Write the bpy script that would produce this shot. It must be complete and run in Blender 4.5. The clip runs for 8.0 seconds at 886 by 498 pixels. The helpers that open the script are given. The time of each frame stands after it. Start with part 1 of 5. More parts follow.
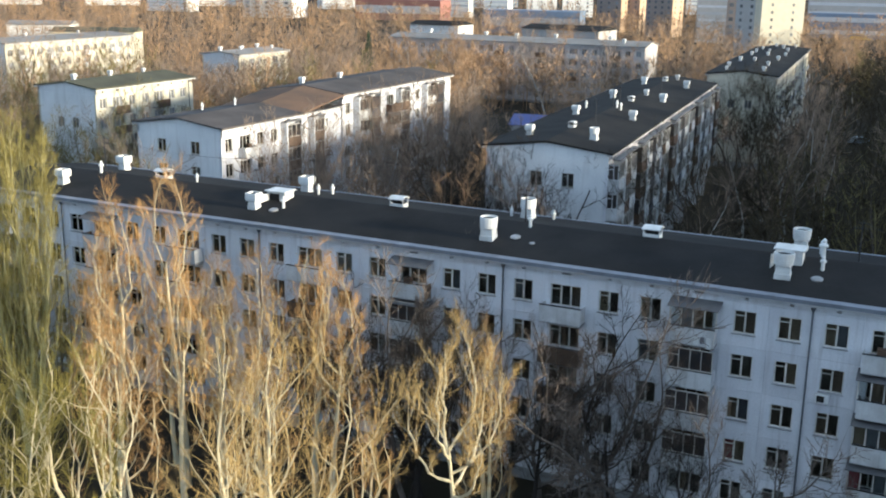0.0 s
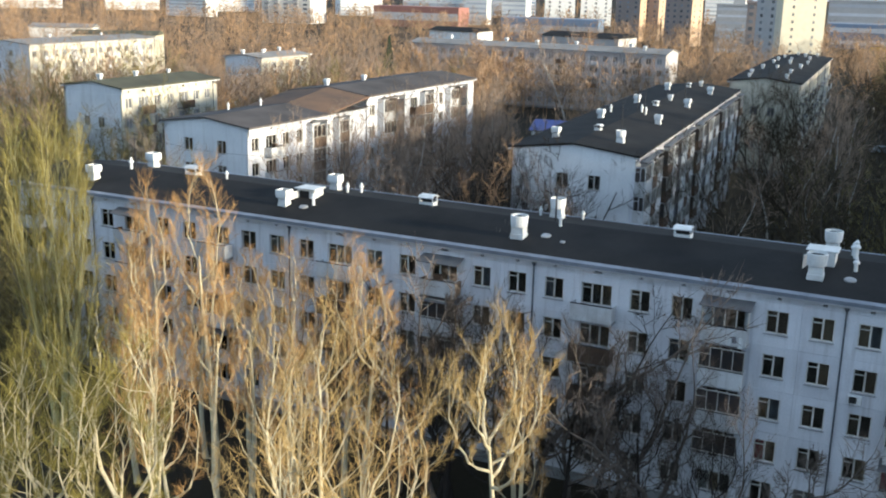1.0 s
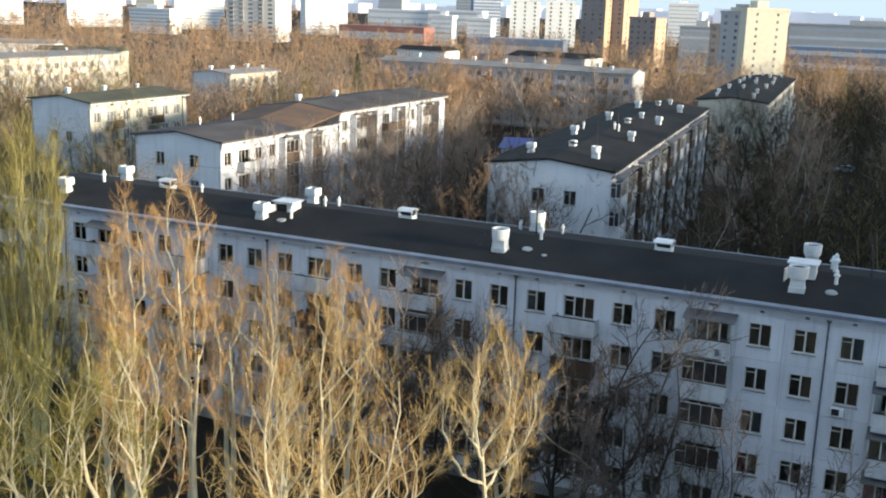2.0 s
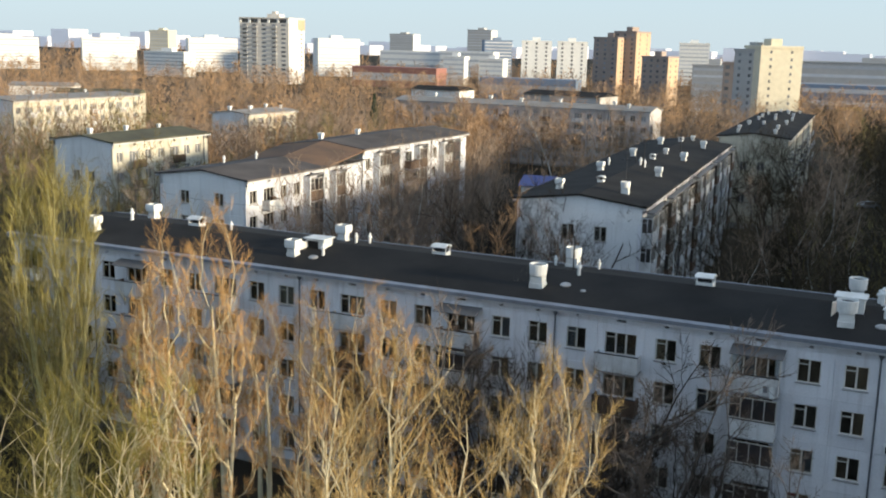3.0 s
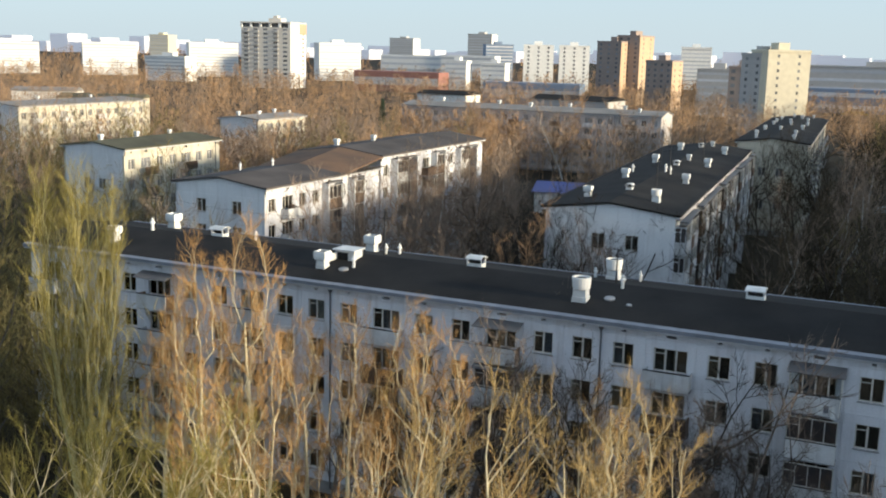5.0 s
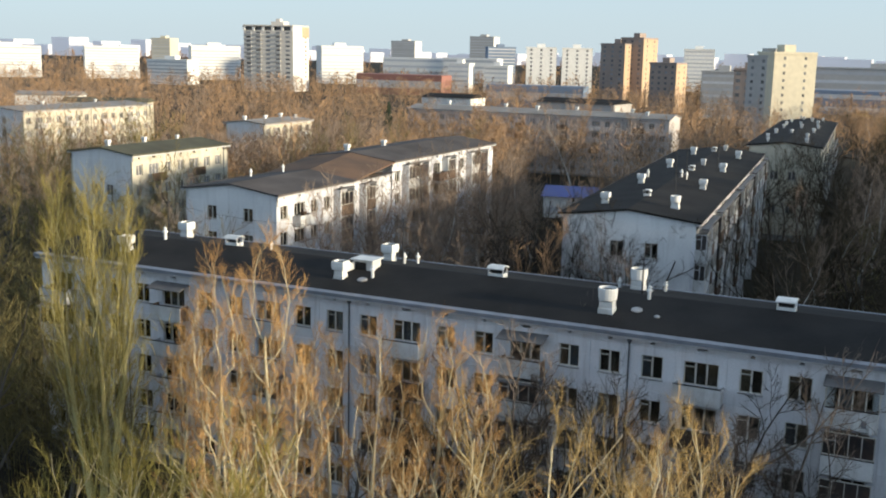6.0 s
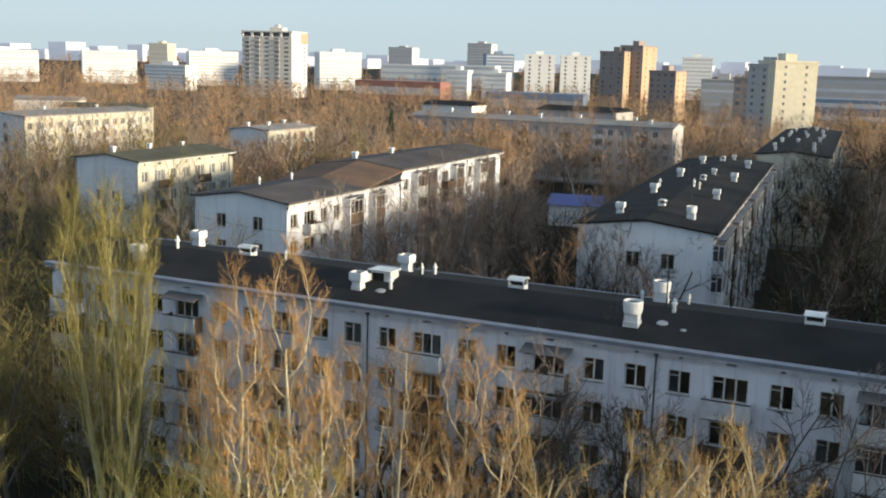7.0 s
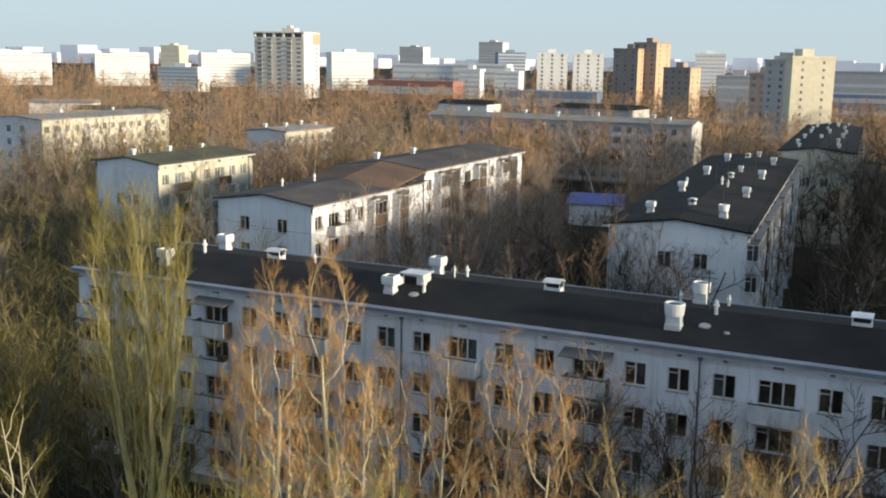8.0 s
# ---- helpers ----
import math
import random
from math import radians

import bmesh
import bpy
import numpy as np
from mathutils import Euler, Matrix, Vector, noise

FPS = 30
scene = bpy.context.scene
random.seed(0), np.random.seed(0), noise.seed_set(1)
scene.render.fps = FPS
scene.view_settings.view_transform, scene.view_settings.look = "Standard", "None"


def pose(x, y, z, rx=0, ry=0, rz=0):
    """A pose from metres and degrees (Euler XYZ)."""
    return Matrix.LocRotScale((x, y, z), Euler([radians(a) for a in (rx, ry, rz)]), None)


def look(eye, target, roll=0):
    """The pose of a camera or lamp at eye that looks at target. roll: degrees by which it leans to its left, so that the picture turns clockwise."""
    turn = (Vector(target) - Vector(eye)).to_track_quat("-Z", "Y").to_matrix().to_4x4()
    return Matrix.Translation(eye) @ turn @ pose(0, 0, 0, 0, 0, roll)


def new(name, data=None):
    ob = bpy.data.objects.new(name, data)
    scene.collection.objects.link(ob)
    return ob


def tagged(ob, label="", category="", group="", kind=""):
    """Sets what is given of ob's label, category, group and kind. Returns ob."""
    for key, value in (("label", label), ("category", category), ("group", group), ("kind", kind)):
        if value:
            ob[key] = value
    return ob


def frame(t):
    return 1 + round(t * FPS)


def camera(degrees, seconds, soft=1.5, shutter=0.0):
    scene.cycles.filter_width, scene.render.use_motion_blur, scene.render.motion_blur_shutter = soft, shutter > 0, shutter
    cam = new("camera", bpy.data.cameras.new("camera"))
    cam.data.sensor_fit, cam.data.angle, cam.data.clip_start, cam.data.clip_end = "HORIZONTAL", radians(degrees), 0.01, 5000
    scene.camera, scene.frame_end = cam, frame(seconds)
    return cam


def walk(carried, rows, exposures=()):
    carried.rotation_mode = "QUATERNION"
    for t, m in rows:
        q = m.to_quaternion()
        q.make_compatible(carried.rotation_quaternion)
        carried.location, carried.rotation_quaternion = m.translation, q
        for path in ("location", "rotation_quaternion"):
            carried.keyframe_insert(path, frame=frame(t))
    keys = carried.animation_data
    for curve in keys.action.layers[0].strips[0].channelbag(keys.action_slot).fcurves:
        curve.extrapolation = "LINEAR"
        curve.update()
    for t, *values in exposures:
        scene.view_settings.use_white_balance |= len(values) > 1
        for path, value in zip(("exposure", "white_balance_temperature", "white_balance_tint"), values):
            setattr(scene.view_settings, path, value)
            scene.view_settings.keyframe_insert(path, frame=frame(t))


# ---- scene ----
cam = camera(45.6, 8.0, soft=2.0)
PATH = [
    (0, (23.596, -60.209, 32.699), (22.753, -58.468, 32.19), 0.8),
    (0.5, (23.416, -60.6, 32.48), (22.559, -58.867, 31.966), 1.0),
    (1, (22.754, -61.022, 32.066), (21.886, -59.289, 31.571), 1.3),
    (1.5, (22.19, -61.268, 31.577), (21.368, -59.511, 31.089), 1.1),
    (1.7, (22.001, -61.296, 31.579), (21.19, -59.532, 31.096), 1.8),
    (2.8, (19.995, -61.047, 31.043), (19.177, -59.264, 30.656), 1.4),
    (3, (19.62, -60.996, 30.961), (18.783, -59.221, 30.578), 1.4),
    (3.5, (18.596, -60.44, 31.117), (17.738, -58.674, 30.733), 1.9),
    (4, (17.787, -60.087, 31.118), (16.932, -58.32, 30.734), 1.7),
    (5.5, (15.254, -59.223, 30.834), (14.423, -57.442, 30.461), 1.3),
    (6, (14.255, -58.734, 31.082), (13.417, -56.957, 30.711), 1.2),
    (6.5, (13.054, -58.605, 31.083), (12.225, -56.822, 30.718), 1.6),
    (7, (12.284, -58.378, 31.133), (11.452, -56.594, 30.774), 1.5),
    (7.5, (11.225, -58.139, 31.151), (10.39, -56.357, 30.79), 1.2),
    (8, (10.396, -57.783, 31.076), (9.544, -56.009, 30.715), 0.9),
]
walk(cam, [(t, look(e, g, r)) for t, e, g, r in PATH], exposures=[(0, 1.46, 5500, 5), (1.7, 1.42, 5550, 5), (3, 1.13, 5900, 6), (5.5, 1.08, 5900, 6), (8, 0.95, 5900, 6)])

# ---- world, sun, exposure ----
SUN_ELEV, SUN_TURN = 8.5, 89.0
world = bpy.data.worlds.new("sky")
scene.world = world
world.use_nodes = True
wn = world.node_tree.nodes
sky = wn.new("ShaderNodeTexSky")
sky.sky_type = "NISHITA"
sky.sun_disc = False
sky.sun_elevation = radians(SUN_ELEV)
sky.sun_rotation = radians(SUN_TURN)
sky.altitude = 150
sky.air_density = 0.7
sky.dust_density = 0.6
sky.ozone_density = 2.4
# haze over the clear sky, thicker towards the horizon
haze = wn.new("ShaderNodeMix")
haze.data_type = "RGBA"
haze.inputs[7].default_value = (2.06, 2.25, 2.27, 1)
way_up, height_of, thinning = wn.new("ShaderNodeTexCoord"), wn.new("ShaderNodeSeparateXYZ"), wn.new("ShaderNodeMapRange")
thinning.inputs[1].default_value, thinning.inputs[2].default_value = 0.0, 0.2
thinning.inputs[3].default_value, thinning.inputs[4].default_value = 0.97, 0.64
world.node_tree.links.new(way_up.outputs["Generated"], height_of.inputs[0])
world.node_tree.links.new(height_of.outputs[2], thinning.inputs[0])
world.node_tree.links.new(thinning.outputs[0], haze.inputs[0])
world.node_tree.links.new(sky.outputs[0], haze.inputs[6])
world.node_tree.links.new(haze.outputs[2], wn["Background"].inputs[0])
wn["Background"].inputs[1].default_value = 0.15
sun_data = bpy.data.lights.new("sun", "SUN")
sun_data.energy = 3.7
sun_data.angle = radians(5.0)
sun_data.color = (1.0, 0.79, 0.52)
sun = new("sun", sun_data)
sun_way = Vector((math.sin(radians(SUN_TURN)) * math.cos(radians(SUN_ELEV)),
                  math.cos(radians(SUN_TURN)) * math.cos(radians(SUN_ELEV)), math.sin(radians(SUN_ELEV))))
sun.matrix_world = look(sun_way * 100, (0, 0, 0))


# ---- materials ----
def material(name, base, rough=0.8, second=None, scale=1.0, fine=14.0, amount=0.5, bump=0.0, metal=0.0,
             per_object=0.0, per_island=0.0, streaks=0.0, streak_colour=(0.12, 0.10, 0.08), gloss=0.5):
    """A rough surface: two colours mixed by a coarse and a fine noise in metres, with relief and wear."""
    m = bpy.data.materials.new(name)
    m.use_nodes = True
    nodes, links = m.node_tree.nodes, m.node_tree.links
    bsdf = nodes["Principled BSDF"]
    bsdf.inputs["Roughness"].default_value = rough
    bsdf.inputs["Metallic"].default_value = metal
    bsdf.inputs["Specular IOR Level"].default_value = gloss
    geo = nodes.new("ShaderNodeNewGeometry")
    second = second or tuple(c * 0.6 for c in base)

    def noise_at(size, detail):
        n = nodes.new("ShaderNodeTexNoise")
        n.inputs["Scale"].default_value = size
        n.inputs["Detail"].default_value = detail
        links.new(geo.outputs["Position"], n.inputs["Vector"])
        return n

    def mix(kind, fac, a, b):
        x = nodes.new("ShaderNodeMix")
        x.data_type = "RGBA"
        x.blend_type = kind
        for socket, value in ((x.inputs[0], fac), (x.inputs[6], a), (x.inputs[7], b)):
            if hasattr(value, "links"):
                links.new(value, socket)
            elif isinstance(value, float):
                socket.default_value = value
            else:
                socket.default_value = (*value, 1)
        return x.outputs[2]

    def ramp(source, lo, hi, top=1.0):
        r = nodes.new("ShaderNodeMapRange")
        r.inputs[1].default_value, r.inputs[2].default_value = lo, hi
        r.inputs[4].default_value = top
        links.new(source, r.inputs[0])
        return r.outputs[0]

    coarse, small = noise_at(scale, 4.0), noise_at(fine, 3.0)
    colour = mix("MIX", ramp(coarse.outputs[0], 0.35, 0.68, amount), base, second)
    grain = ramp(small.outputs[0], 0.3, 0.75, 0.45)
    colour = mix("MULTIPLY", grain, colour, tuple(0.72 for _ in range(3)))
    if streaks:
        mapping = nodes.new("ShaderNodeMapping")
        mapping.inputs["Scale"].default_value = (1.7, 1.7, 0.12)
        links.new(geo.outputs["Position"], mapping.inputs[0])
        n = nodes.new("ShaderNodeTexNoise")
        n.inputs["Scale"].default_value = 1.3
        n.inputs["Detail"].default_value = 5.0
        links.new(mapping.outputs[0], n.inputs["Vector"])
        colour = mix("MIX", ramp(n.outputs[0], 0.52, 0.8, streaks), colour, streak_colour)
    if per_object or per_island:
        if per_object:
            src = nodes.new("ShaderNodeObjectInfo").outputs["Random"]
        else:
            src = geo.outputs["Random Per Island"]
        v = nodes.new("ShaderNodeHueSaturation")
        links.new(ramp(src, 0.0, 1.0), v.inputs["Value"])
        span = per_object or per_island
        v.inputs["Value"].links[0].from_node.inputs[3].default_value = 1 - span
        v.inputs["Value"].links[0].from_node.inputs[4].default_value = 1 + span
        links.new(colour, v.inputs["Color"])
        colour = v.outputs[0]
    links.new(colour, bsdf.inputs["Base Color"])
    if bump:
        b = nodes.new("ShaderNodeBump")
        b.inputs["Strength"].default_value = bump
        b.inputs["Distance"].default_value = 0.05
        links.new(small.outputs[0], b.inputs["Height"])
        links.new(b.outputs[0], bsdf.inputs["Normal"])
    return m


def glass_material():
    m = bpy.data.materials.new("window_glass")
    m.use_nodes = True
    nodes, links = m.node_tree.nodes, m.node_tree.links
    nodes.remove(nodes["Principled BSDF"])
    clear, gloss, blend, fres = (nodes.new("ShaderNode" + k) for k in ("BsdfTransparent", "BsdfGlossy", "MixShader", "Fresnel"))
    clear.inputs[0].default_value = (0.85, 0.88, 0.88, 1)
    gloss.inputs["Roughness"].default_value = 0.04
    fres.inputs[0].default_value = 1.5
    links.new(fres.outputs[0], blend.inputs[0])
    links.new(clear.outputs[0], blend.inputs[1])
    links.new(gloss.outputs[0], blend.inputs[2])
    links.new(blend.outputs[0], nodes["Material Output"].inputs[0])
    return m


def curtain_material():
    """Cloth whose colour differs from window to window."""
    m = bpy.data.materials.new("curtain_cloth")
    m.use_nodes = True
    nodes, links = m.node_tree.nodes, m.node_tree.links
    info, ramp = nodes.new("ShaderNodeObjectInfo"), nodes.new("ShaderNodeValToRGB")
    ramp.color_ramp.interpolation = "CONSTANT"
    tones = [(0.0, (0.4, 0.38, 0.36)), (0.2, (0.2, 0.14, 0.1)), (0.45, (0.3, 0.22, 0.15)), (0.68, (0.2, 0.2, 0.22)), (0.95, (0.3, 0.07, 0.08))]
    ramp.color_ramp.elements[0].color = (*tones[0][1], 1)
    ramp.color_ramp.elements[1].position = tones[1][0]
    ramp.color_ramp.elements[1].color = (*tones[1][1], 1)
    for at, tone in tones[2:]:
        ramp.color_ramp.elements.new(at).color = (*tone, 1)
    links.new(info.outputs["Random"], ramp.inputs[0])
    links.new(ramp.outputs[0], nodes["Principled BSDF"].inputs["Base Color"])
    nodes["Principled BSDF"].inputs["Roughness"].default_value = 0.9
    return m


PANEL = material("white_wall_panel", (0.77, 0.77, 0.8), 0.85, (0.62, 0.62, 0.66), 0.35, 9.0, 0.8, 0.1, per_object=0.07, streaks=0.65, streak_colour=(0.36, 0.34, 0.34))
GABLE = material("whitewashed_gable", (0.8, 0.8, 0.8), 0.85, (0.68, 0.69, 0.7), 0.3, 8.0, 0.8, 0.1, per_object=0.04, streaks=0.35, streak_colour=(0.38, 0.36, 0.34))
# wall panel with the yellow of low sunlight put into its colour
SUNLIT_PANEL = material("sunlit_wall_panel", (0.66, 0.61, 0.48), 0.85, (0.5, 0.46, 0.38), 0.3, 8.0, 0.8, 0.1, per_object=0.08, streaks=0.5, streak_colour=(0.28, 0.24, 0.18))
DRAB = material("drab_wall_panel", (0.58, 0.54, 0.52), 0.85, (0.46, 0.42, 0.4), 0.3, 8.0, 0.8, 0.1, per_object=0.08, streaks=0.4, streak_colour=(0.25, 0.22, 0.2))
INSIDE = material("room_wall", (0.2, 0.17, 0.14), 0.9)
ROOF = material("roof_felt", (0.017, 0.0165, 0.017), 0.92, (0.034, 0.032, 0.031), 0.22, 5.0, 0.9, 0.25, gloss=0.15)
ROOF_BROWN = material("brown_roof_felt", (0.21, 0.13, 0.085), 0.9, (0.11, 0.085, 0.07), 0.25, 5.0, 0.8, 0.25, gloss=0.15)
ROOF_GREY = material("grey_roof_felt", (0.12, 0.105, 0.1), 0.9, (0.072, 0.064, 0.061), 0.25, 5.0, 0.9, 0.25, gloss=0.15)
ROOF_PALE = material("pale_roof_felt", (0.3, 0.28, 0.26), 0.9, (0.2, 0.185, 0.17), 0.2, 4.0, 0.8, 0.2)
ROOF_GREEN = material("greenish_roof_felt", (0.13, 0.125, 0.085), 0.9, (0.08, 0.075, 0.055), 0.2, 4.0, 0.8, 0.2, gloss=0.15)
FLASHING = material("zinc_flashing", (0.26, 0.28, 0.33), 0.5, (0.17, 0.185, 0.22), 0.8, 6.0, 0.8, 0.05, metal=0.3)
CORNICE = material("cornice_paint", (0.6, 0.6, 0.61), 0.8, (0.4, 0.4, 0.41), 0.6, 8.0, 0.7, 0.1)
# near-black for the shade inside openings, and for one grille
DARK = material("shade_and_grille_black", (0.02, 0.02, 0.02), 0.9)
FRAME = material("painted_window_frame", (0.66, 0.63, 0.57), 0.6, (0.42, 0.37, 0.3), 2.0, 20.0, 0.6, per_object=0.2)
SILL = material("sill_metal", (0.42, 0.42, 0.43), 0.5, (0.25, 0.24, 0.23), 2.0, 15.0, 0.6, metal=0.2)
GLASS = glass_material()
CURTAIN = curtain_material()
BALCONY = material("balcony_panel", (0.66, 0.66, 0.66), 0.85, (0.46, 0.45, 0.44), 0.9, 9.0, 0.8, 0.1, per_object=0.15, streaks=0.5, streak_colour=(0.2, 0.18, 0.15))
SLAB = material("balcony_slab", (0.3, 0.3, 0.3), 0.9, (0.17, 0.16, 0.15), 1.0, 9.0, 0.7)
AWNING = material("awning_sheet", (0.13, 0.13, 0.14), 0.6, (0.2, 0.19, 0.18), 1.0, 6.0, 0.7, metal=0.2)
WOOD = material("brown_balcony_boards", (0.13, 0.08, 0.05), 0.8, (0.07, 0.045, 0.03), 1.5, 14.0, 0.7, per_object=0.3)
PIPE = material("drainpipe_steel", (0.12, 0.13, 0.15), 0.5, (0.2, 0.2, 0.21), 1.5, 10.0, 0.5, metal=0.4)
WHITE = material("white_metal_paint", (0.82, 0.82, 0.81), 0.6, (0.6, 0.6, 0.58), 1.2, 10.0, 0.7, 0.08, per_object=0.05)
WHITEWASH = material("whitewashed_masonry", (0.74, 0.74, 0.72), 0.85, (0.52, 0.51, 0.49), 1.2, 10.0, 0.8, 0.2, per_object=0.06)
MAST = material("mast_steel", (0.05, 0.05, 0.055), 0.5, metal=0.5)
GROUND = material("leaf_litter_ground", (0.034, 0.027, 0.019), 0.95, (0.024, 0.023, 0.014), 0.06, 2.5, 0.9, 0.4, gloss=0.15)
PALE_BARK = material("pale_poplar_bark", (0.64, 0.56, 0.38), 0.85, (0.48, 0.4, 0.25), 0.9, 9.0, 0.6, 0.3, gloss=0.15)
GOLD_TWIG = material("golden_twigs", (0.47, 0.335, 0.14), 0.8, (0.33, 0.225, 0.09), 0.4, 3.0, 0.7, per_island=0.3, gloss=0.15)
POPLAR_TWIG = material("poplar_twigs", (0.26, 0.22, 0.06), 0.8, (0.165, 0.137, 0.038), 0.4, 3.0, 0.7, per_island=0.3, gloss=0.15)
ORANGE_TWIG = material("orange_twigs", (0.45, 0.275, 0.11), 0.8, (0.33, 0.19, 0.08), 0.4, 3.0, 0.7, per_island=0.3, gloss=0.15)
GREY_BARK = material("grey_bark", (0.15, 0.127, 0.11), 0.9, (0.09, 0.078, 0.066), 0.9, 9.0, 0.7, 0.4, gloss=0.15)
# bark colour darkened for the shade of the woods
SHADED_BARK = material("shaded_bark", (0.1, 0.082, 0.07), 0.9, (0.06, 0.05, 0.042), 0.9, 9.0, 0.7, 0.4, gloss=0.15)
POPLAR_BARK = material("poplar_bark", (0.5, 0.45, 0.22), 0.85, (0.42, 0.37, 0.17), 0.9, 9.0, 0.6, 0.3, gloss=0.15)
# dark glass whose colour also holds the shade of the insides
LOGGIA_DARK = material("loggia_glass_and_shade", (0.03, 0.03, 0.034), 0.3, (0.07, 0.05, 0.04), 1.6, 6.0, 0.9, per_object=0.4)
LOGGIA_PANEL = material("dark_loggia_panel", (0.075, 0.08, 0.095), 0.8, (0.05, 0.052, 0.06), 0.8, 6.0, 0.7, per_object=0.4, gloss=0.2)
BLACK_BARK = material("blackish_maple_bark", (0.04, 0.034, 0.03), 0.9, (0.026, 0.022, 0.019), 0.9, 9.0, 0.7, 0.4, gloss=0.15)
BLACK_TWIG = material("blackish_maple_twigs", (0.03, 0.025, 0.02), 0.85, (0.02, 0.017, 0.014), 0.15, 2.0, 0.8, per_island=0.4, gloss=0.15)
BROWN_TWIG = material("brown_twigs", (0.31, 0.235, 0.175), 0.85, (0.22, 0.165, 0.125), 0.15, 2.0, 0.8, per_island=0.3, gloss=0.15)
GREY_TWIG = material("grey_twigs", (0.19, 0.155, 0.13), 0.85, (0.12, 0.098, 0.082), 0.15, 2.0, 0.8, per_island=0.3, gloss=0.15)
# twig colour darkened for the shade these woods and shrubs stand in
SHADED_TWIG = material("shaded_brown_twigs", (0.058, 0.047, 0.03), 0.85, (0.038, 0.031, 0.02), 0.15, 2.0, 0.8, per_island=0.4, gloss=0.15)
RUST_TWIG = material("rusty_twigs", (0.47, 0.3, 0.165), 0.85, (0.36, 0.235, 0.14), 0.1, 2.0, 0.8, per_island=0.3, gloss=0.15)
OLIVE_TWIG = material("olive_twigs", (0.2, 0.17, 0.07), 0.85, (0.11, 0.09, 0.04), 0.12, 2.0, 0.9, per_island=0.4, gloss=0.15)
BIRCH_BARK = material("birch_bark", (0.62, 0.6, 0.55), 0.8, (0.2, 0.18, 0.16), 2.5, 6.0, 0.7, 0.2)
SPRUCE = material("spruce_needles", (0.03, 0.05, 0.025), 0.9, (0.05, 0.06, 0.03), 0.5, 3.0, 0.7, per_island=0.3)
FAR_WHITE = material("far_white_panel", (0.86, 0.84, 0.8), 0.85, (0.78, 0.77, 0.75), 0.03, 0.6, 0.7)
FAR_GREY = material("far_grey_panel", (0.5, 0.48, 0.46), 0.85, (0.42, 0.41, 0.4), 0.03, 0.6, 0.7)
FAR_BROWN = material("far_brown_brick", (0.36, 0.29, 0.25), 0.85, (0.3, 0.24, 0.21), 0.03, 0.6, 0.7)
FAR_ORANGE = material("far_orange_brick", (0.58, 0.42, 0.28), 0.85, (0.5, 0.34, 0.22), 0.03, 0.6, 0.7)
FAR_CREAM = material("far_cream_panel", (0.68, 0.62, 0.47), 0.85, (0.58, 0.53, 0.42), 0.03, 0.6, 0.7)
FAR_BLUE = material("far_blue_panel", (0.2, 0.26, 0.36), 0.7, (0.16, 0.2, 0.28), 0.03, 0.6, 0.7)
FAR_RED = material("far_red_roof", (0.32, 0.15, 0.12), 0.8, (0.28, 0.13, 0.11), 0.05, 0.6, 0.7)
FAR_DARK = material("far_dark_glass", (0.22, 0.225, 0.235), 0.25, (0.16, 0.16, 0.165), 0.3, 2.0, 0.6, per_object=0.5)
FAR_BEIGE = material("far_beige_panel", (0.72, 0.66, 0.58), 0.85, (0.64, 0.59, 0.53), 0.03, 0.6, 0.7)
FAR_BAND = material("far_pale_glazing", (0.52, 0.53, 0.56), 0.3, (0.62, 0.62, 0.63), 0.3, 2.0, 0.6, per_object=0.2)
FAR_YELLOW = material("yellow_bus_paint", (0.7, 0.45, 0.06), 0.5, (0.6, 0.4, 0.08), 0.2, 2.0, 0.5)
CAR_PAINT = material("silver_blue_car_paint", (0.4, 0.46, 0.52), 0.35, (0.34, 0.4, 0.46), 0.8, 6.0, 0.4, metal=0.4)
RUBBER = material("tyre_rubber", (0.03, 0.03, 0.03), 0.8)
BLUE_ROOF = material("blue_sheet_roof", (0.05, 0.07, 0.3), 0.5, (0.08, 0.09, 0.22), 0.4, 4.0, 0.6, metal=0.1)


# ---- mesh helpers ----
def raw(name, verts, faces, mats, face_mats=None):
    me = bpy.data.meshes.new(name)
    me.from_pydata(verts, [], faces)
    for m in mats if isinstance(mats, (list, tuple)) else [mats]:
        me.materials.append(m)
    if face_mats is not None:
        me.polygons.foreach_set("material_index", face_mats)
    me.update()
    return me


def boxes(name, spans, mat, bevel=0.0):
    """One mesh of several boxes, each x0, y0, z0, x1, y1, z1."""
    bm = bmesh.new()
    for x0, y0, z0, x1, y1, z1 in spans:
        m = Matrix.LocRotScale(((x0 + x1) / 2, (y0 + y1) / 2, (z0 + z1) / 2), None, (x1 - x0, y1 - y0, z1 - z0))
        bmesh.ops.create_cube(bm, size=1, matrix=m)
    if bevel:
        bmesh.ops.bevel(bm, geom=bm.edges[:], offset=bevel, segments=2, affect="EDGES", profile=0.6)
    me = bpy.data.meshes.new(name)
    bm.to_mesh(me)
    bm.free()
    me.materials.append(mat)
    return me


def lathe(name, profile, mat, sides=14, square=False):
    """A turned body from rows of radius, height; square bodies have four sides."""
    n = 4 if square else sides
    verts, faces = [], []
    for r, z in profile:
        k = r * (math.sqrt(2) if square else 1)
        verts += [(k * math.cos(2 * math.pi * (i + 0.5) / n), k * math.sin(2 * math.pi * (i + 0.5) / n), z) for i in range(n)]
    for j in range(len(profile) - 1):
        for i in range(n):
            faces.append((j * n + i, j * n + (i + 1) % n, (j + 1) * n + (i + 1) % n, (j + 1) * n + i))
    faces.append(tuple(range(n))[::-1])
    faces.append(tuple((len(profile) - 1) * n + i for i in range(n)))
    return raw(name, verts, faces, mat)


